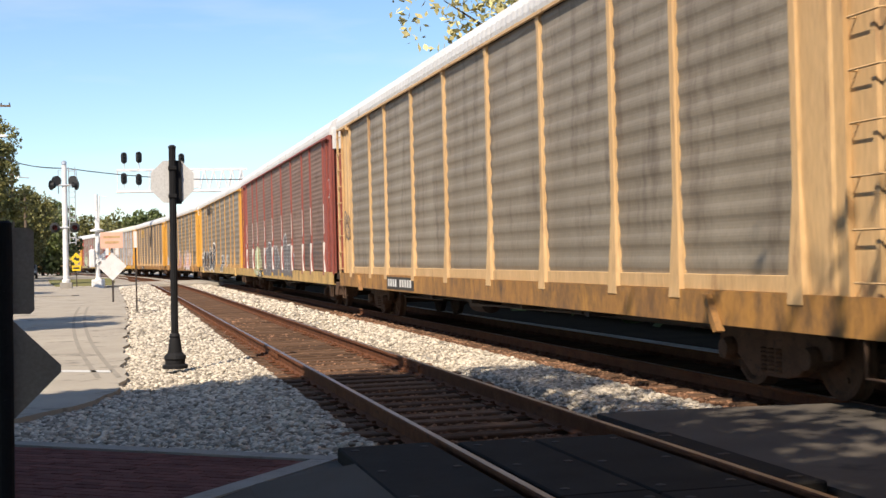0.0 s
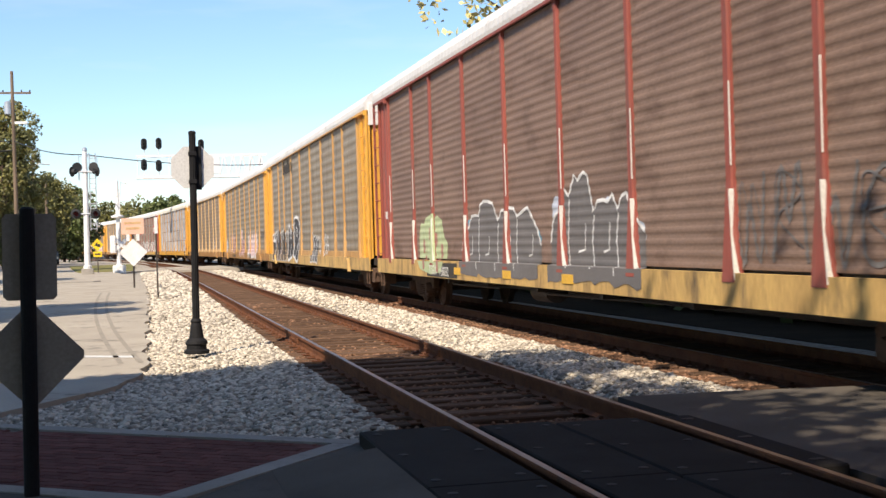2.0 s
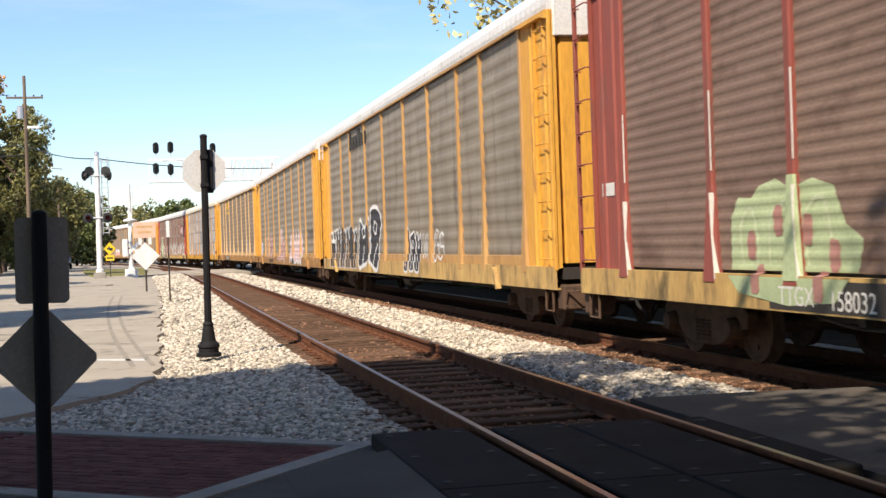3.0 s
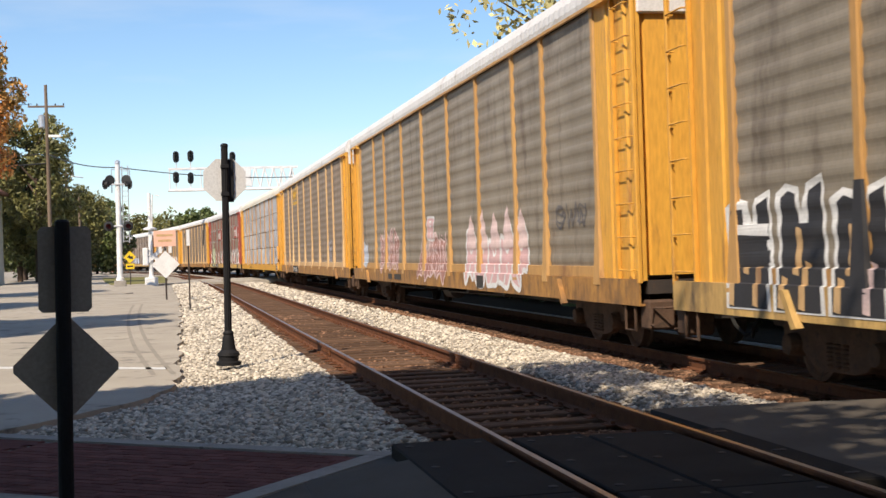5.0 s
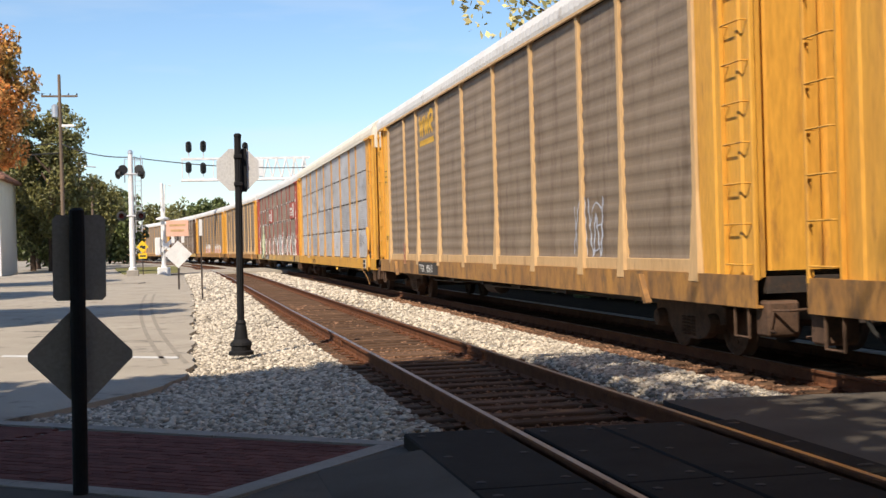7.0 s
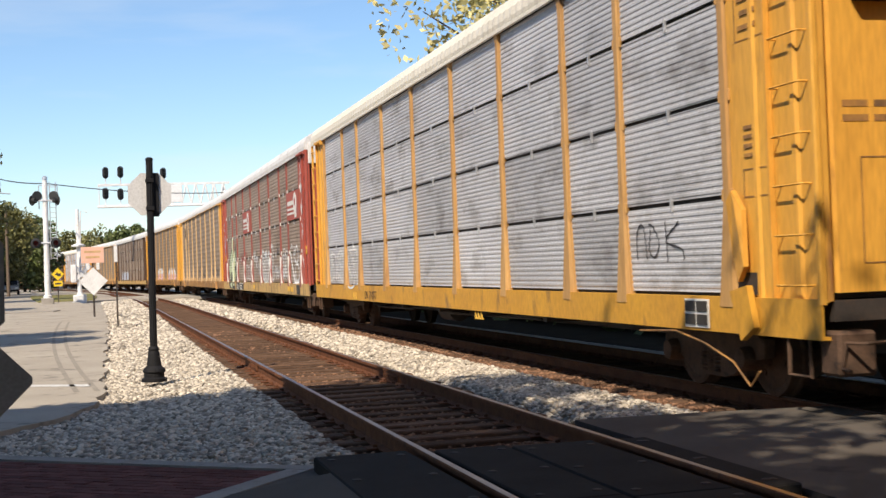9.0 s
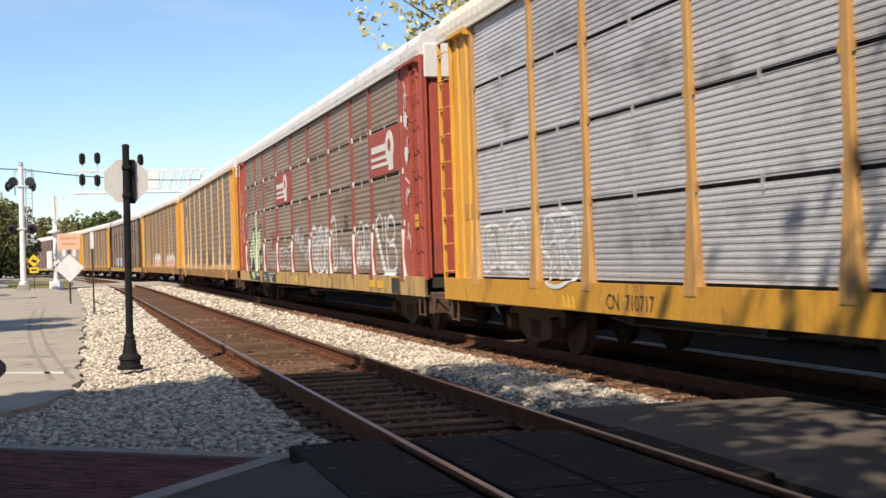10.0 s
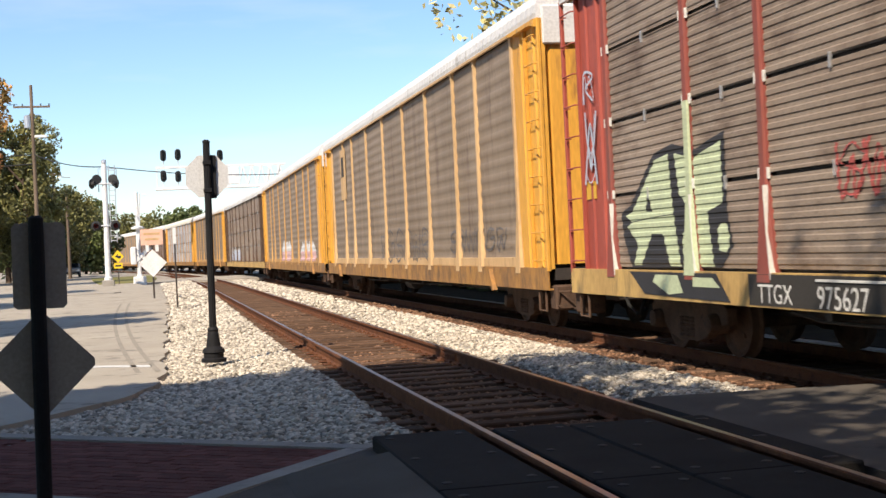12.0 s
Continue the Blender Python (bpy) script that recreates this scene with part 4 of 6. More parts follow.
        part("end_door", cached("end_door", door_mesh, paint), None, car, "pleated painted end door", at=pose(0, s * yd, 0) @ (pose(0, 0, 0) if s < 0 else pose(0, 0, 0, 0, 0, 180)))
        part("end_header", cached("end_header", lambda: B(-1.5, 1.5, -0.05, 0.05, 4.58, 5.2, bevel=0.02), roof), None, car, "white roof end cap", at=pose(0, s * (yd + 0.07), 0))
        part("hood", cached(("hood", s), lambda: P([(-hw, 4.98), (-hw, 4.86), (-hw * 0.7, 4.92), (hw * 0.6, 4.92), (hw, 4.98)], "x", -1.64, -1.50), paint), None, car, at=pose(0, s * yc, 0))
        ladder(car, s * (13.05 if s < 0 else 13.15), paint)
        part("ladder_rail", cached("ladder_rail", lambda: B(-1.58, -1.525, -0.02, 0.02, 0.95, 4.95), paint), None, car, at=pose(0, s * (12.66 if s < 0 else 12.82), 0))
        truck(car, s * 10.35)
        coupler(car, s)
    # brake gear hung under the middle
    bm = lathe(bmesh.new(), [(0.05, -0.5), (0.2, -0.45), (0.2, 0.45), (0.05, 0.5)], 14, (-0.8, 1.5, 0.5), axis="y")
    path_rods(bm, [(-1.2, -5, 0.55), (-1.2, 0.5, 0.5), (-0.9, 1.2, 0.52)], 0.02)
    path_rods(bm, [(-1.25, 3, 0.52), (-1.25, 6.5, 0.5), (-1.1, 7.5, 0.55)], 0.02)
    for y in (-6, -3, 0, 3, 6):
        box(bm, -1.5, 1.5, y - 0.06, y + 0.06, 0.55, 0.8)
    part("brake_gear", bm, "dark_steel", car)
    return car


YL = "yellow-ended autorack car with ribbed grey side panels"
cars = {}
def put(k, *a, **kw):
    cars[k] = autorack(*a, **kw)
    return cars[k]


c = put(-7, "yellow autorack car with tan posts", "yellow_paint", "tan_paint", "grey_panel", 1, "sill_yellow", "roof_metal")
c = put(-6, "yellow autorack car with grey ribbed panels and tan posts", "tan_paint", "tan_paint", "grey_panel", 1, "sill_yellow", "roof_metal")
graffiti(c, 12.7, 11.9, 1.9, 2.7, 5, "line", "spray_black", "spray_grey", 2)
part("letter_ground", B(-1.590, -1.586, 4.2, 7.0, 0.68, 0.96), "stencil_black", c)
for k in range(10):
    if k != 4:
        part("number_bar", B(-1.593, -1.591, 6.68 - 0.25 * k, 6.85 - 0.25 * k, 0.74, 0.91), "stencil_white", c)
c = put(-5, "brick-red autorack car with brown panels and blue and white graffiti", "dull_red", "dull_red", "rust_panel", 1, "sill_patchy", "roof_metal")
shapes(c, "graffiti_fill", [[(8.6, 1.04), (8.58, 1.6), (8.4, 1.82), (8.1, 1.8), (7.9, 1.92), (7.55, 1.98), (7.2, 1.86), (6.8, 1.95), (6.4, 1.86), (6.2, 1.5), (5.9, 1.35), (6.0, 1.04)],
                            [(8.55, 0.98), (6.05, 0.98), (6.3, 0.76), (7.2, 0.7), (8.3, 0.8)]], 1, "spray_palegreen")
for st in ([(8.3, 1.1), (8.35, 1.5), (8.1, 1.7), (7.95, 1.3), (8.0, 1.1)], [(7.7, 1.1), (7.65, 1.6), (7.3, 1.75)], [(6.9, 1.1), (6.95, 1.6), (6.6, 1.75), (6.45, 1.3), (6.5, 1.1)]):
    part("graffiti_line", drape(ribbon(smooth(st), 0.05), 2), "spray_lime", c)
for y, z in ((8.1, 1.3), (7.5, 1.55), (6.9, 1.45), (6.4, 1.2), (7.9, 0.95), (6.6, 0.9)):
    shapes(c, "rust_patch", [blob(y, z, 0.2, 0.32, random.Random(int(y * 10)))], 3, "spray_brick")
painted_post(c, POST_Y[7], 0.9, 2.1, "spray_palegreen")
graffiti(c, 4.7, -0.4, 0.72, 2.1, 22, "mass", "spray_grey", "spray_white", 4, extra="spray_blue")
graffiti(c, -0.9, -4.7, 0.72, 2.35, 23, "mass", "spray_grey", "spray_white", 4, extra="spray_paleblue")
graffiti(c, -7.2, -11.2, 1.1, 2.1, 24, "line", "spray_grey", "spray_grey", 5)
for y, zz in ((5.1, 0.80), (1.6, 0.80), (-1.6, 0.80)):
    sign_plate(c, "reflector_patch", y, y - 0.5, zz - 0.06, zz + 0.08, "spray_yellow", x=-1.588)
part("letter_ground", B(-1.590, -1.586, 4.9, 7.6, 0.66, 0.96), "stencil_black", c)
lettering(c, "TTGX", 7.4, 0.71, 0.27, "stencil_white")
lettering(c, "158032", 6.4, 0.69, 0.27, "stencil_white")
sign_plate(c, "data_bar", 12.6, 12.1, 2.0, 2.18, "stencil_white", x=-1.52)
p = sign_plate(c, "data_plate", -12.55, -12.95, 3.2, 3.75, "stencil_white", x=-1.52)
part("plate_field", B(-1.536, -1.533, -12.92, -12.58, 3.24, 3.71), "red_paint", c)
c = put(-4, "yellow autorack car with grey panels and black and white graffiti", "yellow_paint", "amber_paint", "grey_panel", 1, "sill_patchy", "roof_metal")
# heavy black letters with cream bars inside and a white edge
rngh = random.Random(31)
for k in range(5):
    ya, yb = 11.9 - 1.15 * k, 10.82 - 1.15 * k
    top = 1.95 + 0.1 * (k % 2)
    rim_ = [(ya, 0.72), (ya - 0.02, 1.4), (ya + 0.04, top - 0.1), (ya - 0.2, top), (yb + 0.62, top - 0.05), (yb + 0.55, top - 0.3), (yb + 0.45, top - 0.02), (yb + 0.1, top + 0.06), (yb + 0.04, 1.5), (yb - 0.02, 0.72)]
    shapes(c, "letter_edge", [rim_], 1, "spray_white")
    shapes(c, "letter_fill", [[(ya - 0.08, 0.74), (ya - 0.1, top - 0.14), (ya - 0.24, top - 0.08), (yb + 0.68, top - 0.12), (yb + 0.6, top - 0.42), (yb + 0.42, top - 0.42), (yb + 0.4, top - 0.1), (yb + 0.14, top - 0.02), (yb + 0.06, 0.74)]], 2, "spray_black")
    for dy, z_0, z_1 in ((0.36, 0.75, 1.25), (0.62, 1.1, 1.6), (0.9, 0.75, 1.1)):
        o = rngh.uniform(-0.08, 0.08)
        shapes(c, "letter_bar", [[(yb + dy + o, z_0), (yb + dy + o + 0.13, z_0 + 0.02), (yb + dy + o + 0.09, z_1), (yb + dy + o - 0.03, z_1 - 0.03)]], 3, "spray_rose" if k == 2 and dy < 0.4 else "tan_paint")
bubble(c, 6.0, 2.0, 0.74, 2.7, 32, "spray_black", "spray_white", 2, 0.12)
for y in (POST_Y[8], POST_Y[7], POST_Y[6]):
    painted_post(c, y, 0.9, 2.1, "spray_black")
bubble(c, -1.2, -3.2, 0.75, 1.9, 33, "spray_black", "spray_white", 3, 0.06)
graffiti(c, -3.4, -5.6, 1.05, 1.75, 34, "line", "spray_grey", "spray_white", 4)
for k in range(6):      # unreadable company lettering
    sign_plate(c, "company_lettering", 7.2 - 0.55 * k, 6.8 - 0.55 * k, 4.35, 4.35 + (0.55 if k in (0, 3) else 0.38), "stencil_black", x=-1.526)
c = put(-3, "yellow autorack car with grey-brown panels and pink graffiti", "yellow_paint", "amber_paint", "grey_panel", 1, "sill_yellow", "roof_metal")
bubble(c, 11.6, 10.7, 1.02, 2.0, 41, "spray_paleblue", "spray_white", 1, 0.05)
bubble(c, 8.4, 5.1, 0.95, 2.15, 42, "spray_brick", "spray_rose", 4, 0.05, 0.3)
graffiti(c, 8.3, 5.2, 1.0, 2.1, 47, "line", "spray_rose", "spray_rose", 4)
bubble(c, 2.2, -1.1, 0.75, 1.9, 43, "spray_brick", "spray_rose", 4, 0.05, 0.32)
graffiti(c, 2.1, -1.0, 1.0, 1.9, 48, "line", "spray_rose", "spray_rose", 4)
bubble(c, 1.2, 0.2, 1.7, 2.35, 46, "spray_pink", "spray_white", 1, 0.06)
bubble(c, -3.0, -7.9, 0.70, 2.1, 44, "spray_pink", "spray_white", 5, 0.10)
for k in range(5):      # white peaks over the pink letters
    y = -3.2 - 0.98 * k
    shapes(c, "letter_peak", [[(y, 1.45), (y - 0.1, 1.95), (y - 0.35, 2.2 + 0.1 * (k % 2)), (y - 0.6, 1.9), (y - 0.8, 1.5)]], 3, "spray_rose")
sign_plate(c, "data_plate", -4.2, -4.75, 0.70, 0.95, "stencil_black", x=-1.588)
sign_plate(c, "reporting_bar", 6.6, 6.0, 0.73, 0.88, "stencil_black", x=-1.588)
sign_plate(c, "reporting_bar", 5.6, 4.6, 0.73, 0.88, "stencil_black", x=-1.588)
graffiti(c, -9.6, -11.2, 1.8, 2.2, 45, "line", "spray_grey", "spray_grey", 3)
c = put(-2, "yellow autorack car with brown ribbed panels and tan posts", "yellow_paint", "tan_paint", "umber_panel", 1, "sill_yellow", "roof_metal")
tag = bmesh.new()
for st in ([(9.0, 0.9), (9.14, 1.05), (9.0, 1.15), (8.9, 1.02), (9.0, 0.9)], [(9.12, 1.1), (9.15, 1.25), (9.0, 1.3), (8.9, 1.2)], [(9.0, 1.3), (9.02, 1.5)], [(9.08, 1.3), (9.16, 1.46)], [(8.95, 1.3), (8.9, 1.48)], [(9.05, 0.95), (8.92, 1.25)]):
    for q in ribbon(smooth(st), 0.035):
        tag.faces.new([tag.verts.new((FACE - 0.101, y, z)) for y, z in q])
part("painted_tag", tag, "spray_red", c)
lettering(c, "TTGX", 6.85, 0.72, 0.27, "stencil_white")
lettering(c, "985615", 5.85, 0.72, 0.27, "stencil_white")
part("letter_ground", B(-1.590, -1.586, 4.4, 7.0, 0.66, 0.97), "stencil_black", c)
for k in range(3):      # company mark as plain shapes
    part("company_mark", drape(ribbon(scrawl(6.65 - 0.62 * k, 4.25, 0.52, 0.5, random.Random(5 + k)), 0.13), 2), "spray_yellow", c)
part("company_mark", drape([[(6.7, 3.98), (4.8, 3.98), (4.8, 4.12), (6.7, 4.12)]], 2), "spray_yellow", c)
for za, zb in ((3.28, 3.92), (1.55, 1.78)):
    sign_plate(c, "notice_plate", 12.5, 12.08, za, zb, "spray_yellow", x=-1.525)
    for k in range(2 if zb < 2 else 3):
        sign_plate(c, "notice_line", 12.42, 12.16, za + 0.05 + 0.08 * k * (zb > 2) * 2 + 0.07 * k * (zb < 2), za + 0.08 + 0.08 * k * (zb > 2) * 2 + 0.07 * k * (zb < 2), "stencil_black", x=-1.538)
graffiti(c, -6.6, -8.2, 1.2, 2.1, 52, "line", "spray_white", "spray_paleblue", 2)
c = put(-1, "yellow autorack car with silver ribbed panels and dark seams", "yellow_paint", "amber_paint", "silver_panel", 4, "sill_silver", "roof_cream")
bubble(c, 11.5, 9.4, 1.06, 1.95, 61, None, "spray_white", 2, 0.06)
graffiti(c, 11.3, 9.5, 1.15, 1.85, 62, "line", "spray_white", "spray_white", 3)
bubble(c, 8.9, 7.4, 0.95, 2.0, 64, None, "spray_white", 1, 0.06)
graffiti(c, 8.8, 7.5, 1.05, 1.9, 65, "line", "spray_white", "spray_white", 2)
for st in ([(-9.4, 1.4), (-9.42, 1.72), (-9.6, 1.78), (-9.68, 1.4)], [(-9.8, 1.74), (-9.75, 1.5), (-9.9, 1.42), (-10.02, 1.58), (-9.88, 1.76), (-9.76, 1.8)], [(-10.2, 1.82), (-10.24, 1.36)], [(-10.55, 1.8), (-10.2, 1.6), (-10.6, 1.5), (-10.66, 1.38)]):
    part("painted_tag", drape(ribbon(smooth(st), 0.026), 2), "spray_black", c)
lettering(c, "CN", 6.5, 0.70, 0.26, "stencil_black")
lettering(c, "710717", 5.95, 0.70, 0.26, "stencil_black")
sign_plate(c, "data_plate", -10.8, -11.36, 0.67, 0.97, "stencil_white", x=-1.588)
for ya in (-10.83, -11.1):
    for za in (0.70, 0.84):
        sign_plate(c, "data_field", ya, ya - 0.23, za, za + 0.11, "stencil_black", x=-1.601)
# stencilled notes on the end sheet and the end door, too small to read
for y, z, w, h in ((-12.55, 3.5, 0.55, 0.85), (-12.58, 1.97, 0.5, 0.28)):
    part("note_frame", frame_mesh(w, h), "sill_yellow", c, at=pose(FACE - 0.022, y, z))
for k in range(5):
    sign_plate(c, "note_line", -12.08 - 0.05 * (k % 2), -12.42, 3.6 + 0.14 * k, 3.65 + 0.14 * k, "sill_yellow", x=-1.522)
for k in range(4):
    sign_plate(c, "note_line", -12.12, -12.36 + 0.06 * (k % 2), 2.36 + 0.09 * k, 2.40 + 0.09 * k, "sill_yellow", x=-1.522)
part("door_hatch_outline", frame_mesh(0.62, 0.95), "sill_yellow", c, at=pose(-0.50, -13.467, 1.30) @ pose(0, 0, 0, 0, 0, 90))
for k in range(2):
    for j in range(2):
        part("note_line", B(-1.28 + 0.32 * j, -1.02 + 0.32 * j, -13.47, -13.466, 2.56 + 0.13 * k, 2.62 + 0.13 * k), "sill_yellow", c)
part("lock_housing", B(-1.16, -0.62, -13.60, -13.466, 3.62, 3.86, bevel=0.02), "cast_iron", c, "rusty lock housing on the end door")
# torn lower corner of the end sheet
bm = P([(-11.92, 1.95), (-12.02, 2.05), (-12.14, 1.85), (-12.22, 1.30), (-12.06, 1.15), (-11.9, 1.42)], "x", -1.60, -1.545)
for v in bm.verts:
    v.co.x -= 0.05 * math.sin(9 * v.co.z + 5 * v.co.y)
part("torn_flap", bm, "yellow_paint", c, "bent torn edge of the end sheet")
part("torn_gap", B(-1.535, -1.522, -12.34, -11.78, 1.02, 1.24), "dark_steel", c, "dark opening where the sheet is torn")
part("bent_corner", P([(-11.95, 1.06), (-12.3, 1.12), (-12.42, 0.72), (-12.15, 0.58)], "x", -1.66, -1.595), "sill_silver", c, "bent corner plate of the sill")
part("chain", path_rods(bmesh.new(), [(-1.6, -9.6, 0.58), (-1.62, -10.6, 0.62), (-1.63, -11.3, 0.52), (-1.62, -11.9, 0.36), (-1.6, -12.2, 0.14), (-1.6, -12.4, 0.30)], 0.012), "sill_yellow", c)
sign_plate(c, "data_plate", 12.3, 11.95, 1.95, 2.2, "amber_paint", x=-1.525)
for k in range(3):      # small painted jacking triangles
    part("jacking_mark", P([(8.0 - 0.17 * k, 0.66), (7.84 - 0.17 * k, 0.66), (7.92 - 0.17 * k, 0.84)], "x", -1.592, -1.586), "spray_yellow", c)
    part("jacking_mark", P([(-2.6 - 0.17 * k, 0.50), (-2.76 - 0.17 * k, 0.50), (-2.62 - 0.17 * k, 0.64)], "x", -1.56, -1.55), "spray_yellow", c)
c = put(0, "brick-red autorack car with brown panels, red logos and graffiti", "red_paint", "dull_red", "brown_panel", 4, "sill_patchy", "roof_metal")
for ya, yb in ((-9.1, -11.66), (4.22, 1.60)):      # logo panels as plain shapes
    part("logo_panel", B(-1.555, -1.525, yb, ya, 3.05, 3.95), "red_paint", c, "red logo panel")
    cy = ya - 0.66 * (ya - yb)
    bm = lathe(bmesh.new(), [(0.34, -1.566), (0.34, -1.558)], 20, (0, cy - 0.15, 3.55), axis="x")
    prism(bm, [(cy - 0.42, 3.10), (cy - 0.02, 3.10), (cy - 0.1, 3.4), (cy - 0.4, 3.4)], "x", -1.566, -1.558)
    for k in range(2):
        box(bm, -1.566, -1.558, cy, ya - 0.2, 3.22 + 0.14 * k, 3.29 + 0.14 * k)
    box(bm, -1.566, -1.558, cy + 0.15, ya - 0.25, 3.52, 3.66)
    part("logo", bm, "stencil_white", c, "white logo shape")
    part("logo_eye", lathe(bmesh.new(), [(0.13, -1.571), (0.13, -1.568)], 14, (0, cy - 0.15, 3.6), axis="x"), "red_paint", c)
bubble(c, 4.1, 1.6, 1.04, 1.85, 71, None, "spray_white", 3, 0.06)
graffiti(c, 3.9, 1.8, 1.1, 1.75, 72, "line", "spray_white", "spray_brick", 3)
for k in range(3):      # a small tag that steps downwards
    graffiti(c, 1.1 - 0.8 * k, 0.35 - 0.8 * k, 1.85 - 0.28 * k, 2.3 - 0.28 * k, 73 + k, "line", "spray_white", "spray_white", 3)
bubble(c, -1.7, -5.1, 1.03, 2.4, 76, None, "spray_white", 4, 0.11)
graffiti(c, -1.9, -4.9, 1.1, 2.2, 77, "line", "spray_white", "spray_white", 4)
graffiti(c, -5.4, -6.7, 1.15, 1.65, 78, "line", "spray_white", "spray_white", 4)
graffiti(c, -6.0, -6.4, 2.0, 2.42, 87, "line", "spray_black", "spray_black", 1)
bubble(c, -7.05, -8.7, 1.2, 2.2, 88, None, "spray_white", 3, 0.055)
graffiti(c, -7.2, -8.6, 1.15, 1.7, 89, "line", "spray_white", "spray_white", 4)
# a tall wedge and a looped letter in thick white
for st, w_ in (([(-9.3, 2.05), (-9.55, 1.7), (-10.0, 1.15), (-10.15, 1.1)], 0.2), ([(-9.35, 2.1), (-9.7, 2.25), (-9.9, 2.1), (-9.95, 1.7)], 0.07), ([(-10.2, 2.2), (-10.22, 1.6), (-10.3, 1.2)], 0.09),
               ([(-10.3, 1.95), (-10.6, 2.2), (-10.95, 2.05), (-10.9, 1.75), (-10.5, 1.65), (-10.3, 1.8)], 0.09), ([(-10.5, 1.62), (-10.9, 1.6), (-11.1, 1.35), (-10.9, 1.1), (-10.4, 1.08), (-10.3, 1.4)], 0.1), ([(-10.1, 1.05), (-10.6, 1.06), (-11.0, 1.04)], 0.12)):
    part("painted_tag", drape(ribbon(smooth(st), w_), 2), "spray_white", c)
# two pale green block letters edged in black
shapes(c, "graffiti_edge", [[(11.43, 1.75), (11.07, 1.85), (10.2, 2.46), (9.6, 2.54), (8.9, 2.42), (8.1, 2.56), (8.1, 1.66), (7.98, 1.29), (8.3, 1.04), (11.1, 1.03), (11.35, 1.4)],
                            [(11.0, 0.98), (8.3, 0.98), (7.95, 0.67), (9.3, 0.68), (10.5, 0.70)]], 1, "spray_black")
shapes(c, "graffiti_fill", [[(11.25, 1.72), (11.0, 1.76), (10.15, 2.38), (9.72, 2.43), (9.62, 1.69), (10.0, 1.68), (10.3, 1.67), (11.05, 1.63)],
                            [(11.2, 1.56), (11.05, 1.62), (10.3, 1.66), (9.62, 1.68), (9.45, 1.05), (9.78, 1.05), (9.98, 1.45), (10.34, 1.46), (10.75, 1.06), (11.02, 1.06), (10.84, 1.34)],
                            [(9.52, 2.42), (8.95, 2.32), (8.20, 2.46), (8.20, 1.77), (8.62, 1.68), (9.08, 1.70), (9.42, 1.92)], [(8.62, 1.675), (8.5, 1.05), (8.98, 1.05), (9.05, 1.695)],
                            blob(8.22, 1.38, 0.3, 0.32, random.Random(3)), blob(9.28, 1.3, 0.2, 0.35, random.Random(4)),
                            [(10.1, 0.95), (9.4, 0.95), (9.25, 0.74), (9.7, 0.71), (10.2, 0.86)], [(8.95, 0.93), (8.4, 0.93), (8.2, 0.82), (8.95, 0.82)]], 2, "spray_lime")
shapes(c, "graffiti_edge", [[(10.42, 2.0), (10.52, 1.75), (10.3, 1.74)]], 3, "spray_black")
painted_post(c, POST_Y[8], 0.9, 3.1, "spray_lime")
for seed, z0 in ((79, 3.35), (85, 2.75), (86, 2.2)):
    graffiti(c, 12.7, 12.15, z0, z0 + 0.55, seed, "line", "spray_paleblue", "spray_paleblue", 1)
graffiti(c, 5.8, 3.4, 1.7, 2.3, 80, "line", "spray_red", "spray_red", 4)
for seed, z0 in ((81, 4.15), (82, 3.75), (83, 3.1), (84, 2.35), (90, 1.5)):
    rngs = random.Random(seed)
    st = [(-12.3 + rngs.uniform(-0.15, 0.15), z0 + 0.13 * k) for k in range(5)]
    part("painted_tag", drape(ribbon(st, 0.045), 2), "spray_white", c)
    part("painted_tag", drape(ribbon([(-12.15, z0 + 0.2), (-12.3, z0 + 0.3), (-12.48, z0 + 0.22)], 0.035), 3), "spray_white", c)
    if seed in (82, 83):
        shapes(c, "paint_splash", [blob(-12.3, z0 + 0.2, 0.26, 0.3, rngs, square=0.8)], 4, "spray_white")
part("letter_ground", B(-1.590, -1.586, 4.6, 7.5, 0.66, 0.985), "stencil_black", c)
lettering(c, "TTGX", 7.28, 0.69, 0.28, "stencil_white")
lettering(c, "975627", 6.05, 0.67, 0.31, "stencil_white")
sign_plate(c, "notice_line", 6.05, 4.7, 0.925, 0.95, "stencil_white", x=-1.5905)
for y in (-8.9, -9.6, 0.9):
    sign_plate(c, "reflector_patch", y, y - 0.5, 0.74, 0.9, "spray_yellow", x=-1.588)
sign_plate(c, "data_plate", -10.9, -11.5, 0.66, 0.96, "stencil_black", x=-1.588)
for y, z in ((12.75, 2.0), (-12.5, 1.9)):
    sign_plate(c, "notice_plate", y, y - 0.4, z, z + 0.25, "spray_yellow", x=-1.525)
c = put(1, "yellow autorack car with brown panels, tan posts and number panel", "yellow_paint", "tan_paint", "umber_panel", 1, "sill_yellow", "roof_metal")
sign_plate(c, "number_panel", 9.7, 8.6, 3.1, 4.75, "tan_paint", x=-1.53)
sign_plate(c, "number_bar", 9.4, 8.95, 3.85, 4.5, "stencil_black", x=-1.544)
graffiti(c, -6.2, -10.8, 1.3, 1.8, 91, "line", "spray_grey", "spray_grey", 6)
graffiti(c, 2.5, -4.2, 1.1, 1.9, 92, "line", "stencil_black", "spray_grey", 6)
c = put(2, "yellow autorack car with brown panels and pale graffiti", "yellow_paint", "amber_paint", "umber_panel", 1, "sill_yellow", "roof_metal")
graffiti(c, 3.5, -1.5, 1.05, 2.1, 95, "mass", "spray_pink", "spray_white", 3)
graffiti(c, -5, -10.5, 1.05, 2.0, 96, "mass", "spray_pink", "spray_white", 4)
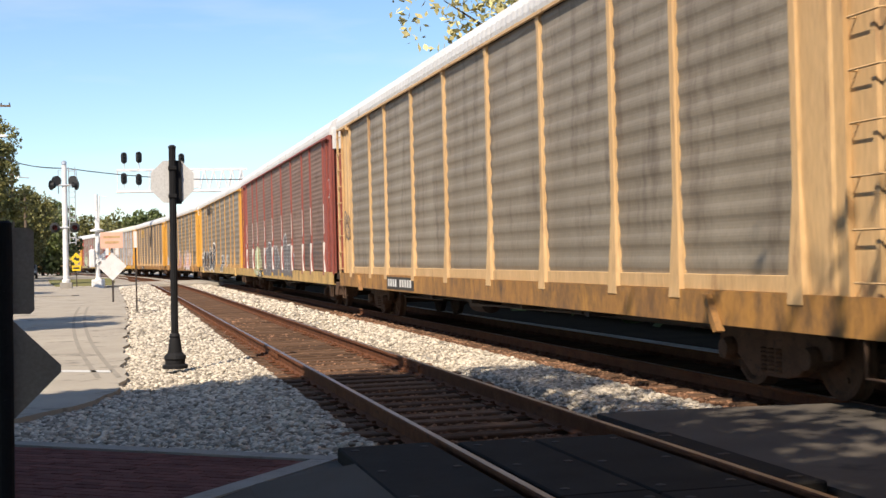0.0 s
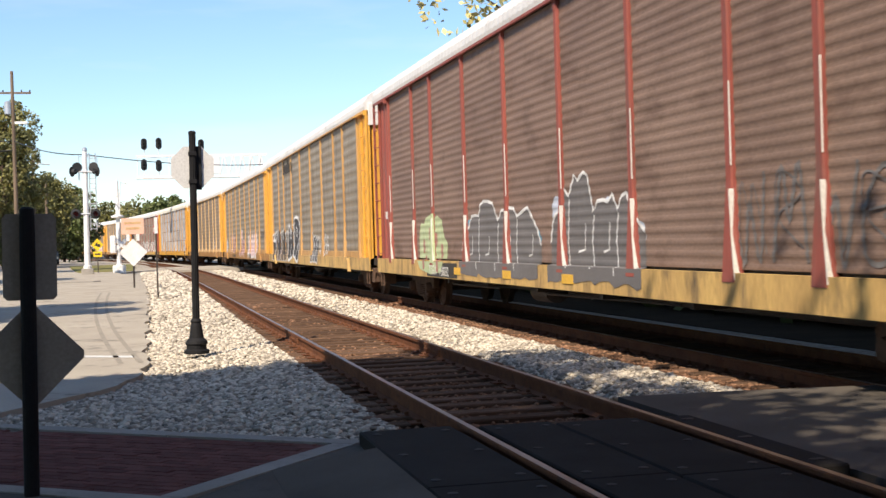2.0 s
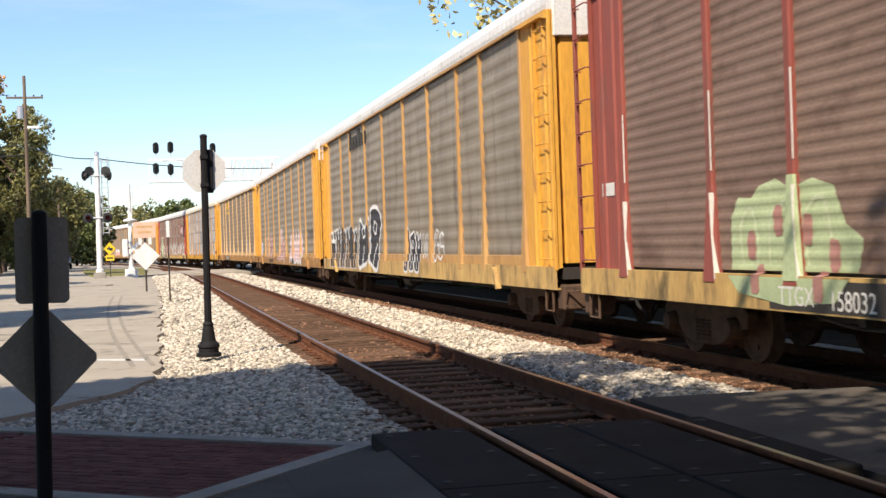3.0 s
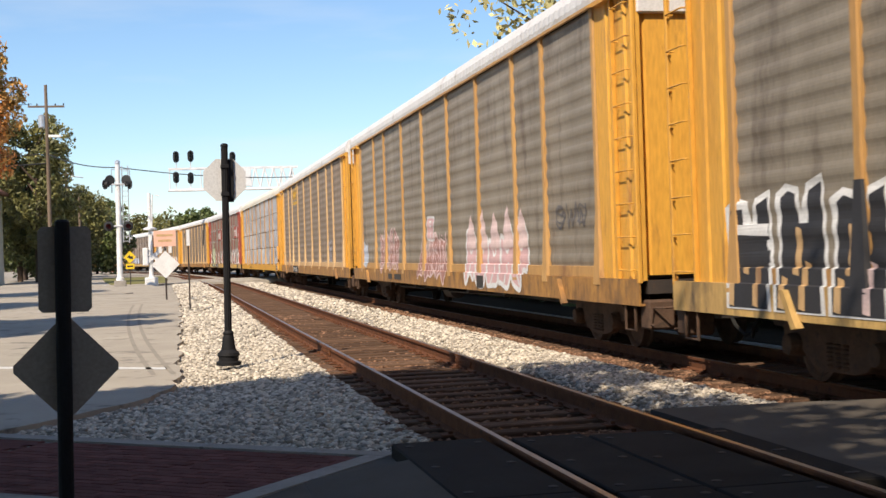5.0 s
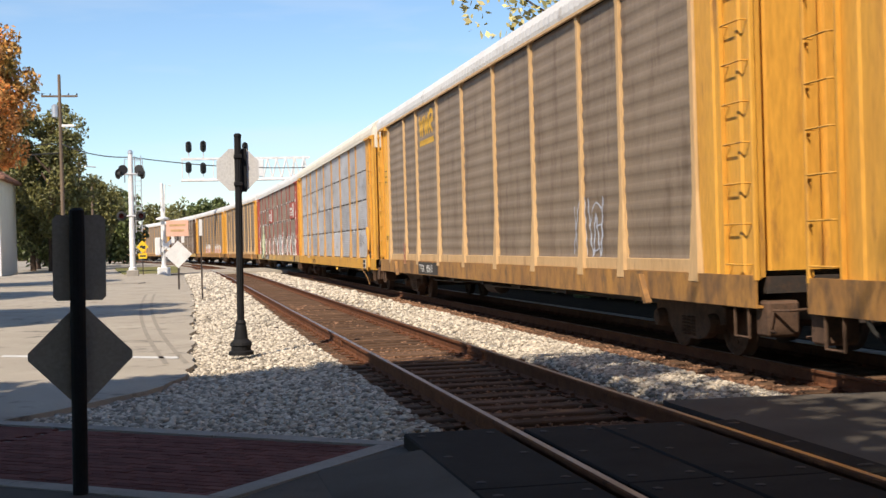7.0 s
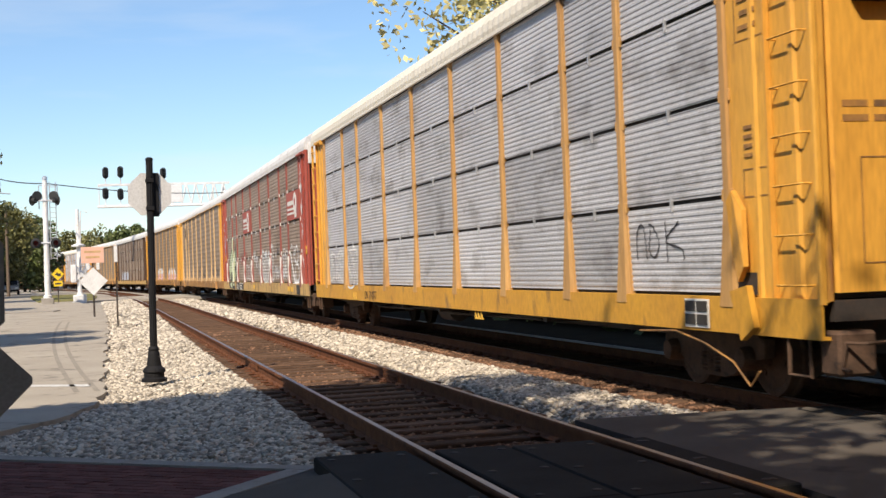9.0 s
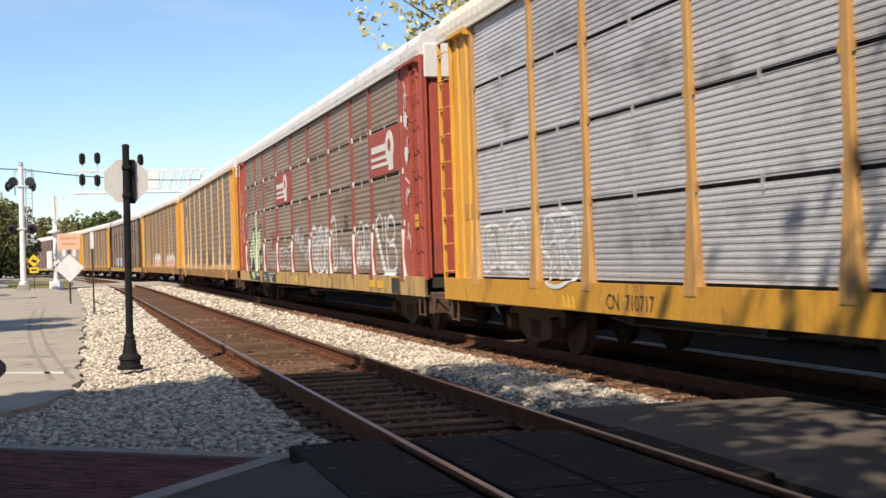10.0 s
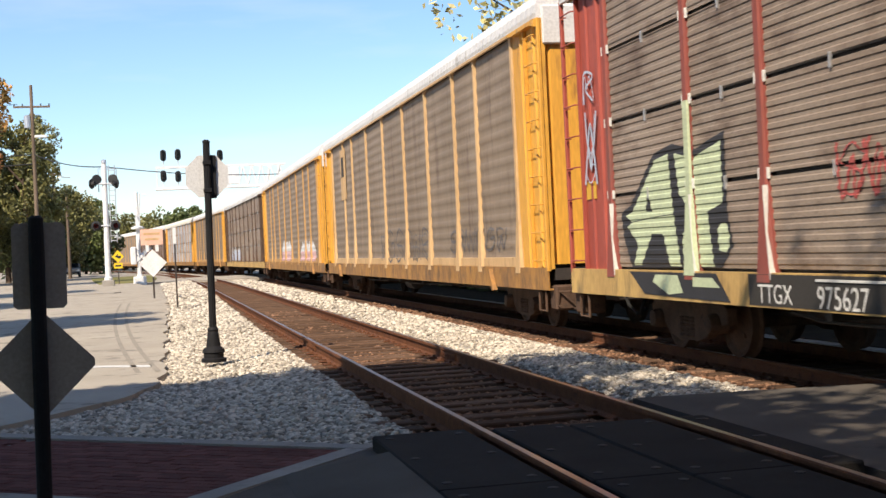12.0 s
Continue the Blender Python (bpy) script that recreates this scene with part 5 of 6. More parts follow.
c = put(3, "dark brown autorack car with red-brown ends", "cast_iron", "cast_iron", "brown_panel", 4, "sill_patchy", "roof_metal")
graffiti(c, 9, 2, 1.05, 2.0, 97, "mass", "spray_paleblue", "spray_white", 5)
put(4, YL, "yellow_paint", "amber_paint", "umber_panel", 1, "sill_yellow", "roof_metal")
put(5, "yellow autorack car with silver panels", "yellow_paint", "amber_paint", "silver_panel", 4, "sill_yellow", "roof_cream")
put(6, "dark autorack car with rust-brown panels", "cast_iron", "cast_iron", "rust_panel", 4, "sill_patchy", "roof_metal")
for k, src in ((7, 4), (8, 6), (9, 4), (10, 5), (11, 4), (12, 6)):
    cars[k] = copy_thing(cars[src], pose(0, 0, 0))


SLIP = {0.5: -0.1, 1.0: -0.1, 1.5: -0.1, 2.0: -0.1, 2.5: -0.1, 4.5: 0.1, 5.0: 0.2, 5.5: 0.1, 8.5: 0.05, 9.0: -0.2, 9.5: -0.3, 10.0: -0.38, 10.5: -0.4, 11.0: -0.42, 11.5: -0.15}
def lead(t):
    """Where the joint before car 0 stands at t seconds."""
    return -8.9 + 15.6 * (12.0 - t) - 0.03 * max(0.0, 4.0 - t) ** 2 + SLIP.get(t, 0.0)


SPEED = 15.6
def motions():
    for k, car in cars.items():
        rows_ = []
        for i in range(25):
            t = i * 0.5
            rows_.append((t, along_pose(lead(t) + CAR * k + HALF, TRAIN_X)))
        walk(car, rows_)
    turn = SPEED / 0.42
    for owner, w, ay, rz in WHEELS:
        if owner not in [cars[k] for k in range(-6, 2)]:
            continue
        walk(w, [(i / 30, pose(0, ay, rz, math.degrees(turn * i / 30) % 360)) for i in range(361)])
# ---------------------------------------------------------------- signs and posts near the camera
def octagon(r):
    return [(r / math.cos(math.pi / 8) * math.cos(math.pi / 8 + k * math.pi / 4), r / math.cos(math.pi / 8) * math.sin(math.pi / 8 + k * math.pi / 4)) for k in range(8)]


def stop_sign():
    t = thing("stop_sign", "back of a grey octagonal stop sign on a fluted black post", "stop sign", pose(0.83, 20.0, -0.16, 0, 0.6, 0))
    bm = lathe(bmesh.new(), [(0.19, 0.0), (0.19, 0.05), (0.15, 0.07), (0.15, 0.13), (0.17, 0.15), (0.16, 0.19), (0.11, 0.24), (0.085, 0.42), (0.075, 0.46), (0.085, 0.49), (0.06, 0.53)], 20)
    part("post_base", bm, "black_pole", t, "flared cast post base")
    bm = bmesh.new()
    n = 24
    rings = []
    for z, r in ((0.5, 0.056), (1.2, 0.054), (3.33, 0.052)):
        rings.append([bm.verts.new(((r - (0.006 if i % 2 else 0)) * math.cos(2 * math.pi * i / n), (r - (0.006 if i % 2 else 0)) * math.sin(2 * math.pi * i / n), z)) for i in range(n)])
    for a, b in zip(rings, rings[1:]):
        for i in range(n):
            bm.faces.new((a[i], a[(i + 1) % n], b[(i + 1) % n], b[i]))
    bm.faces.new(rings[-1])
    part("post", bm, "black_pole", t, "fluted black post")
    part("cap", lathe(bmesh.new(), [(0.058, 3.32), (0.058, 3.35), (0.03, 3.37)], 16), "black_pole", t)
    bm = P([(x, z + 2.82) for x, z in octagon(0.32)], "y", 0.075, 0.080)
    part("sign_plate", bm, "sign_back", t, "bare metal back of the octagon")
    part("stiffener", B(0.045, 0.135, 0.03, 0.073, 2.48, 3.14, bevel=0.01), "black_pole", t, "black channel behind the plate")
    for z in (2.6, 3.02):
        part("clamp", B(-0.062, 0.062, -0.064, 0.07, z - 0.03, z + 0.03, bevel=0.006), "black_pole", t)
    return t


def near_sign():
    t = thing("street_sign", "backs of a plate and a diamond sign on black post", "road sign", pose(-0.735, 8.85, -0.16, 0, 0.8, 6))
    part("post", lathe(bmesh.new(), [(0.05, -0.1), (0.05, 1.7), (0.048, 1.9), (0.03, 1.915)], 14), "black_pole", t, "black post")
    bm = P([(-0.155, 1.33), (-0.13, 1.305), (0.16, 1.305), (0.185, 1.33), (0.185, 1.84), (0.16, 1.87), (-0.13, 1.87), (-0.155, 1.84)], "y", 0.055, 0.06)
    part("plate", bm, "dark_sign_back", t, "dark back of a rectangular plate")
    r = 0.355
    pts = []
    for k in range(4):
        a = math.pi / 2 * k
        for da in (-0.07, 0.07):
            pts.append((0.015 + (r - 0.02) * math.cos(a + da), 0.94 + (r - 0.02) * math.sin(a + da)))
    part("diamond_plate", P(pts, "y", 0.055, 0.06), "dark_sign_back", t, "grey-brown back of a diamond sign")
    for z in (1.2, 1.45, 1.75, 0.75, 1.1):
        part("bolt", lathe(bmesh.new(), [(0.012, -0.056), (0.012, -0.048)], 8, (0, 0, z), axis="y"), "black_pole", t)
    return t


stop_sign()
near_sign()

# ---------------------------------------------------------------- far crossing
def crossing_mast():
    t = thing("crossing_signal", "silver crossing signal mast with two pairs of dark lamps", "crossing signal", pose(-2.8, 80, -0.02, 0, 0.4, 0))
    part("foundation", B(-0.35, 0.35, -0.35, 0.35, -0.2, 0.35, bevel=0.03), "concrete", t)
    part("mast", lathe(bmesh.new(), [(0.24, 0.3), (0.24, 0.5), (0.17, 0.55), (0.16, 4.5), (0.14, 7.3)], 14), "white_paint", t, "silver painted tube")
    bm = bmesh.new()
    for s in (0.25, 0.6):
        rod(bm, (s, 0, 2.6), (s, 0, 7.2), 0.03, seg=6)
    for k in range(15):
        rod(bm, (0.25, 0, 2.7 + 0.3 * k), (0.6, 0, 2.7 + 0.3 * k), 0.022, seg=6)
    part("ladder", bm, "aluminium", t)
    part("bracket", R_((-0.75, -0.15, 3.6), (0.75, -0.15, 3.6), 0.05), "aluminium", t)
    part("upper_bracket", R_((-0.8, -0.15, 6.1), (0.75, -0.15, 6.1), 0.05), "aluminium", t)
    def lamp(x, z, ry):
        l = part("lamp", lathe(bmesh.new(), [(0.30, 0.03), (0.30, 0.0), (0.11, -0.02)], 18, axis="y"), "black", t, "round black lamp background", at=pose(x, -0.2, z, 0, 0, ry))
        part("hood", lathe(bmesh.new(), [(0.16, 0.02), (0.17, -0.22), (0.16, -0.22), (0.15, 0.0)], 14, axis="y"), "black", l)
        part("lens", lathe(bmesh.new(), [(0.15, -0.05), (0.15, -0.03)], 14, axis="y"), "lens_red", l)
    for x in (-0.58, 0.55):
        lamp(x, 3.6, 0)
    for x, ry in ((-0.72, 60), (0.68, -60), (-0.45, 200), (0.5, 160)):
        lamp(x, 6.1 if abs(x) > 0.5 else 6.35, ry)
    part("bell", lathe(bmesh.new(), [(0.05, 7.3), (0.16, 7.34), (0.14, 7.5), (0.04, 7.56)], 14), "aluminium", t)
    part("signal_head_frame", path_rods(bmesh.new(), [(-0.35, 0, 5.6), (-0.35, 0, 7.0), (0.7, 0, 7.0), (0.7, 0, 5.9)], 0.035), "aluminium", t)
    return t


def gate_mast():
    t = thing("crossing_gate", "white crossing gate mast with a crossbuck and raised gate", "crossing gate", pose(-1.0, 83, -0.03))
    part("foundation", B(-0.4, 0.4, -0.4, 0.4, -0.2, 0.45, bevel=0.04), "white_paint", t)
    part("mast", lathe(bmesh.new(), [(0.2, 0.4), (0.14, 0.6), (0.12, 3.4), (0.1, 5.7)], 12), "white_paint", t)
    part("junction", lathe(bmesh.new(), [(0.2, 3.38), (0.42, 3.42), (0.42, 3.5), (0.15, 3.6)], 14), "white_paint", t)
    for a in (42, -42):
        part("crossbuck_blade", B(-0.72, 0.72, -0.012, 0.012, -0.12, 0.12), "white_paint", t, "white crossbuck blade", at=pose(0.15, -0.2 + 0.02 * (a > 0), 1.75, 0, a, 0))
    part("counterweight", B(-0.5, -0.15, -0.3, 0.3, 1.2, 2.3, bevel=0.05), "white_paint", t)
    part("arm", path_rods(bmesh.new(), [(0, -0.15, 1.3), (0.2, -0.15, 5.6), (0.6, -0.15, 5.5)], 0.05), "white_paint", t)
    return t


def orange_sign():
    t = thing("trail_sign", "pale orange rectangular sign over a white diamond on a thin post", "road sign", pose(-0.09, 50, -0.02))
    part("post", B(-0.035, 0.035, -0.02, 0.02, -0.1, 2.35, bevel=0.005), "dark_steel", t)
    p = part("plate", B(-0.41, 0.41, -0.03, -0.022, 2.0, 2.6, bevel=0.003), "orange_sign", t, "faded orange plate with unreadable lines")
    for k, w in ((0, 0.3), (1, 0.25)):
        part("text_bar", B(-w, w, -0.036, -0.031, 2.38 - 0.2 * k, 2.46 - 0.2 * k), "tan_paint", p)
    part("diamond_plate", P([(0, 0.80), (0.52, 1.32), (0, 1.84), (-0.52, 1.32)], "y", -0.03, -0.022), "white_paint", t, "bright white diamond plate")
    for x in (-0.18, 0.18):
        part("bracket", B(x - 0.06, x + 0.06, -0.03, 0.0, 1.75, 2.0), "white_paint", t)
    return t


def marker():
    t = thing("marker_post", "thin dark post with a white marker strip", "marker post", pose(0.62, 41, -0.06))
    part("post", B(-0.025, 0.025, -0.02, 0.02, -0.1, 2.0), "dark_steel", t)
    part("strip", B(-0.05, 0.05, -0.03, -0.022, 1.95, 2.45), "white_paint", t)
    return t


def yellow_sign():
    t = thing("yellow_sign", "small yellow diamond warning sign with a plaque below", "road sign", pose(-2.3, 84, -0.02))
    part("post", B(-0.03, 0.03, -0.02, 0.02, -0.1, 2.0), "dark_steel", t)
    part("diamond_plate", P([(0, 1.35), (0.37, 1.75), (0, 2.15), (-0.37, 1.75)], "y", -0.04, -0.03), "yellow_sign", t)
    part("symbol", P([(-0.2, 1.72), (0.0, 1.92), (0.0, 1.8), (0.18, 1.8), (0.18, 1.62), (0.0, 1.62), (-0.05, 1.68)], "y", -0.046, -0.042), "black", t)
    part("plaque", B(-0.26, 0.26, -0.04, -0.03, 1.0, 1.34), "yellow_sign", t)
    part("text_bar", B(-0.18, 0.18, -0.046, -0.042, 1.12, 1.22), "black", t)
    return t


crossing_mast()
gate_mast()
orange_sign()
marker()
yellow_sign()


def signal_bridge():
    t = thing("signal_bridge", "aluminium railway signal bridge with dark signal heads over the tracks", "signal bridge", pose(0, 130, 0))
    for x in (11.4, 12.4):
        part("leg", B(x - 0.09, x + 0.09, -0.09, 0.09, -0.2, 10.5), "white_paint", t)
    for z in (8.3, 10.35):
        for y in (-0.5, 0.5):
            part("chord", B(0.4, 13.0, y - 0.07, y + 0.07, z - 0.09, z + 0.09), "white_paint", t)
    for k in range(13):
        x = 7.0 + 0.45 * k
        part("strut", R_((x, -0.5, 8.35 if k % 2 else 10.3), (x + 0.45, -0.5, 10.3 if k % 2 else 8.35), 0.09, seg=6), "white_paint", t)
    for x in (0.5, 3.5, 6.2):
        part("upright", R_((x, -0.5, 8.35), (x, -0.5, 10.3), 0.05, seg=6), "white_paint", t)
    part("walkway", B(0.3, 10.8, -0.7, 0.6, 8.15, 8.24), "white_paint", t)
    part("cabinet", B(7.2, 8.4, -0.6, -0.2, 8.5, 10.2, bevel=0.05), "white_paint", t)
    for x, z in ((1.15, 11.5), (2.55, 11.55), (6.6, 11.35), (1.1, 9.5), (2.5, 9.4)):
        pts = [(0.29 * math.cos(a), 0.27 + 0.29 * math.sin(a)) for a in [math.pi * i / 8 for i in range(9)]] + [(0.29 * math.cos(a), -0.27 + 0.29 * math.sin(a)) for a in [math.pi + math.pi * i / 8 for i in range(9)]]
        h = part("signal_head", P([(x + px, z + pz) for px, pz in pts], "y", -0.72, -0.62), "black", t, "black signal head background")
        for dz in (-0.32, 0, 0.32):
            part("visor", lathe(bmesh.new(), [(0.13, -0.72), (0.15, -1.0), (0.13, -1.0), (0.11, -0.74)], 10, (x, 0, z + dz), axis="y"), "black", h)
        part("bracket", R_((x, -0.55, z - 1.1), (x, -0.55, z + 0.4), 0.05, seg=6), "white_paint", t)
    return t


signal_bridge()

# ---------------------------------------------------------------- poles and wires
def utility_pole(x, y, h, arms, label):
    t = thing("utility_pole", label, "utility pole", pose(x, y, -0.1))
    part("pole", R_((0, 0, -0.2), (0, 0, h), 0.17, 0.11, 12), "wood_pole", t)
    for z, w in arms:
        part("crossarm", B(-w, w, -0.07, 0.07, z - 0.07, z + 0.07, bevel=0.01), "wood_pole", t)
        for k in (-0.95, -0.5, 0.5, 0.95):
            part("insulator", lathe(bmesh.new(), [(0.03, z + 0.07), (0.06, z + 0.12), (0.05, z + 0.2), (0.02, z + 0.24)], 8, (w * k, 0, 0)), "lens_dark", t)
    return t


p = utility_pole(-8.4, 100, 14.8, ((13.2, 1.3),), "weathered wooden utility pole with a crossarm and street light")
part("street_light", B(0.1, 1.0, -0.12, 0.12, 10.9, 11.1, bevel=0.04), "lamp_lens", p, "pale street light head")
part("light_arm", R_((0, 0, 10.9), (0.3, 0, 11.0), 0.03), "aluminium", p)
part("transformer", lathe(bmesh.new(), [(0.1, 11.6), (0.25, 11.65), (0.25, 12.5), (0.1, 12.6)], 12, (-0.35, 0, 0)), "aluminium", p)
p = utility_pole(-8.7, 122, 10.2, ((9.6, 0.7),), "thin wooden utility pole with a lamp bracket")
part("street_light", path_rods(bmesh.new(), [(0, 0, 9.1), (0.6, 0, 9.4), (1.5, 0, 9.3)], 0.06), "aluminium", p)
utility_pole(-8.0, 128, 8.2, (), "bare weathered wooden pole by the street")


def wire(a, b, sag, r=0.02, name="cable", label="thin black overhead cable strung between poles"):
    a, b = Vector(a), Vector(b)
    n = 14
    pts = []
    for i in range(n + 1):
        f = i / n
        q = a.lerp(b, f)
        q.z -= sag * 4 * f * (1 - f)
        pts.append(q)
    ob = part(name, path_rods(bmesh.new(), pts, r, 5), "black")
    return tagged(ob, label, "cable", group="overhead cables")


wire((-8.4, 100, 9.6), (-2.7, 80.0, 7.1), 0.3, 0.035)
wire((-2.7, 80.0, 7.1), (14.5, 92, 7.4), 0.55, 0.03)
wire((-8.4, 100, 9.6), (-40, 92, 10.2), 0.8, 0.04)
wire((-8.4, 100, 8.9), (-40, 92, 9.4), 0.8, 0.05)
wire((-9.4, 100, 13.3), (-45, 95, 14.0), 0.8)

# ---------------------------------------------------------------- trees
def tree(x, y, h, r, leaf, seed, n, leaf_size, label, crown_z=0.35, sparse=1.0, trunk=None, squash=1.0, lean=(0, 0)):
    rng = random.Random(seed)
    rs = np.random.RandomState(seed)
    t = thing("tree", label, "tree", pose(x, y, -0.2))
    tr = trunk or h * 0.022
    bm = bmesh.new()
    pts = [Vector((0, 0, -0.2))]
    for k in range(1, 6):
        pts.append(Vector((rng.uniform(-0.15, 0.15) * k * 0.4, rng.uniform(-0.15, 0.15) * k * 0.4, h * 0.75 * k / 5)) + Vector((lean[0], lean[1], 0)) * 0.2 * k)
    for k in range(5):
        rod(bm, pts[k], pts[k + 1], tr * (1 - 0.16 * k), tr * (1 - 0.16 * (k + 1)), 9)
    part("trunk", bm, "bark", t)
    bm = bmesh.new()
    cz = h * (crown_z + (1 - crown_z) / 2)
    hz = h * (1 - crown_z) / 2
    clumps = []
    nb = 22
    for k in range(nb):
        a = 2.4 * k + rng.uniform(-0.4, 0.4)
        f = (k + 0.5) / nb
        zz = crown_z * h + 0.06 * h + f * h * (1 - crown_z) * 0.86
        env = math.sqrt(max(0.06, 1 - ((zz - cz) / hz) ** 2))
        rr = r * env * rng.uniform(0.5, 0.95)
        tip = Vector((rr * math.cos(a) + lean[0], rr * math.sin(a) * squash + lean[1], zz))
        zr = max(h * 0.2, zz - 0.5 * rr - 0.1 * h)
        root = Vector((lean[0], lean[1], 0)) * min(1.0, zr / (0.75 * h)) + Vector((0, 0, zr))
        mid = root.lerp(tip, 0.5) + Vector((0, 0, 0.08 * rr))
        bm = bmesh.new()
        rod(bm, root, mid, tr * 0.32, tr * 0.2, 6), rod(bm, mid, tip, tr * 0.2, tr * 0.06, 6)
        part("limb", bm, "bark", t)
        clumps.append((tip, r * rng.uniform(0.24, 0.42)))
        clumps.append((mid.lerp(tip, 0.4), r * rng.uniform(0.2, 0.34)))
    idx = rs.randint(0, len(clumps), n)
    c = np.array([clumps[i][0][:] for i in idx])
    cr = np.array([clumps[i][1] for i in idx])[:, None]
    dvec = rs.normal(size=(n, 3))
    dvec /= np.linalg.norm(dvec, axis=1)[:, None]
    q = c + dvec * cr * (rs.uniform(0.25, 1.0, (n, 1)) ** (0.5 * sparse))
    s = leaf_size * rs.uniform(0.6, 1.3, (n, 1))
    u = rs.normal(size=(n, 3)); u /= np.linalg.norm(u, axis=1)[:, None]
    w = np.cross(u, rs.normal(size=(n, 3))); w /= np.linalg.norm(w, axis=1)[:, None]
    nn = np.cross(u, w)
    v = np.stack([q - u * s, q + w * s * 0.5 + nn * s * 0.12, q + u * s, q - w * s * 0.5 + nn * s * 0.12], 1).reshape(-1, 3)
    f = np.arange(n * 4).reshape(n, 4)
    me = bpy.data.meshes.new("crown")
    me.vertices.add(len(v)); me.vertices.foreach_set("co", v.ravel())
    me.loops.add(f.size); me.loops.foreach_set("vertex_index", f.ravel())
    me.polygons.add(n); me.polygons.foreach_set("loop_start", np.arange(0, f.size, 4)); me.polygons.foreach_set("loop_total", np.full(n, 4))
    me.update(calc_edges=True)
    me.materials.append(M[leaf])
    part("crown", me, None, t)
    return t


tree(-11.7, 86, 15.6, 3.2, "leaf_orange", 1, 16000, 0.17, "maple with orange autumn leaves beside the street", 0.46)
tree(-10.4, 112, 14.4, 3.5, "leaf_olive", 2, 16000, 0.18, "tall green tree with ivy behind the utility pole", 0.12)
tree(-12.5, 118, 12.0, 3.8, "leaf_green", 3, 14000, 0.19, "dense green tree beyond the house", 0.08)
tree(-9.6, 140, 9.6, 3.8, "leaf_olive", 4, 14000, 0.19, "low olive-green tree over the street", 0.15)
tree(-13.5, 132, 11.5, 5.0, "leaf_green", 5, 14000, 0.2, "dark green tree over the street", 0.1)
tree(-8.8, 172, 9.5, 5.0, "leaf_green", 6, 7000, 0.32, "dark green roadside tree", 0.05)
tree(-16, 165, 12, 6, "leaf_green", 7, 7000, 0.32, "dark green roadside tree", 0.05)
tree(-3.0, 262, 10.5, 7.5, "leaf_olive", 8, 6000, 0.42, "distant olive-green tree on the skyline", 0.05)
tree(5.6, 240, 10.8, 4.6, "leaf_green", 9, 6000, 0.4, "distant rounded green tree on the skyline", 0.1)
tree(-15.0, 262, 12.5, 7.0, "leaf_green", 10, 6000, 0.42, "distant green tree on the skyline", 0.05)
tree(18.6, 51, 17.0, 5.6, "leaf_yellow", 12, 8000, 0.19, "tree with thin yellowing leaves behind the train", 0.45, sparse=0.7)
# unseen trees added round the camera to shade the crossing and block sky light
SHADE = "leafy tree added out of view to shade the crossing"
tree(-7.6, -0.6, 14.0, 5.6, "leaf_green", 13, 15000, 0.27, SHADE, 0.36)
tree(-6.3, 5.7, 13.0, 4.7, "leaf_green", 18, 22000, 0.27, SHADE, 0.36)
tree(-3.0, 3.4, 12.6, 3.9, "leaf_green", 22, 1900, 0.2, SHADE, 0.5)
tree(-6.2, -8.5, 14.5, 6.0, "leaf_green", 14, 26000, 0.27, SHADE, 0.36)
tree(-1.5, -9.5, 14.5, 6.0, "leaf_green", 19, 26000, 0.27, SHADE, 0.36)
tree(-2.7, 7.4, 12.5, 2.6, "leaf_green", 26, 2400, 0.2, SHADE, 0.62)
tree(-2.4, -3.4, 13.5, 5.0, "leaf_green", 21, 2600, 0.22, SHADE, 0.42)
tree(-17.0, -3.0, 14.0, 8.0, "leaf_green", 15, 22000, 0.3, SHADE, 0.2)
tree(5.5, -15.0, 14.0, 8.0, "leaf_green", 16, 22000, 0.3, SHADE, 0.2)
# trees added left of the view to shadow the street and dim the west sky
tree(-10.6, 27.5, 12.5, 4.0, "leaf_green", 23, 12000, 0.27, "leafy tree added beside the street to cast shade", 0.4)
tree(-13.6, 43.0, 12.0, 4.2, "leaf_green", 24, 12000, 0.27, "leafy tree added beside the street to cast shade", 0.3)
tree(-13.0, 62.0, 12.0, 4.2, "leaf_green", 25, 9000, 0.3, "leafy tree added beside the street to cast shade", 0.3)
tree(-19.5, 13.0, 12.0, 4.6, "leaf_green", 17, 16000, 0.27, "leafy tree added beside the street to cast shade", 0.3)


def hedge(name, label, x0, x1, y0, y1, h, n, seed, s0=0.3):
    rs = np.random.RandomState(seed)
    x = rs.uniform(x0, x1, n)
    y = rs.uniform(y0, y1, n)
    z = (h * (0.75 + 0.25 * np.sin(y * 0.35) * np.sin(y * 0.13 + 1))) * rs.uniform(0, 1, n) ** 0.8 - 0.25
    q = np.stack([x, y, z], 1)
    s = rs.uniform(0.6, 1.3, (n, 1)) * s0
    u = rs.normal(size=(n, 3)); u /= np.linalg.norm(u, axis=1)[:, None]
    w = np.cross(u, rs.normal(size=(n, 3))); w /= np.linalg.norm(w, axis=1)[:, None]
    v = np.stack([q - u * s, q + w * s * 0.6, q + u * s, q - w * s * 0.6], 1).reshape(-1, 3)
    me = bpy.data.meshes.new(name)
    me.from_pydata(v.tolist(), [], np.arange(n * 4).reshape(n, 4).tolist())
    me.materials.append(M["leaf_green"])
    return tagged(new(name, me), label, "shrubs", kind="stuff")


# invented shrub rows, there to keep sky light from under the train
hedge("shrubs", "added dark green shrubs that block sky light behind the train", 11.5, 15.0, 13.0, 120.0, 4.6, 26000, 51, 0.34)
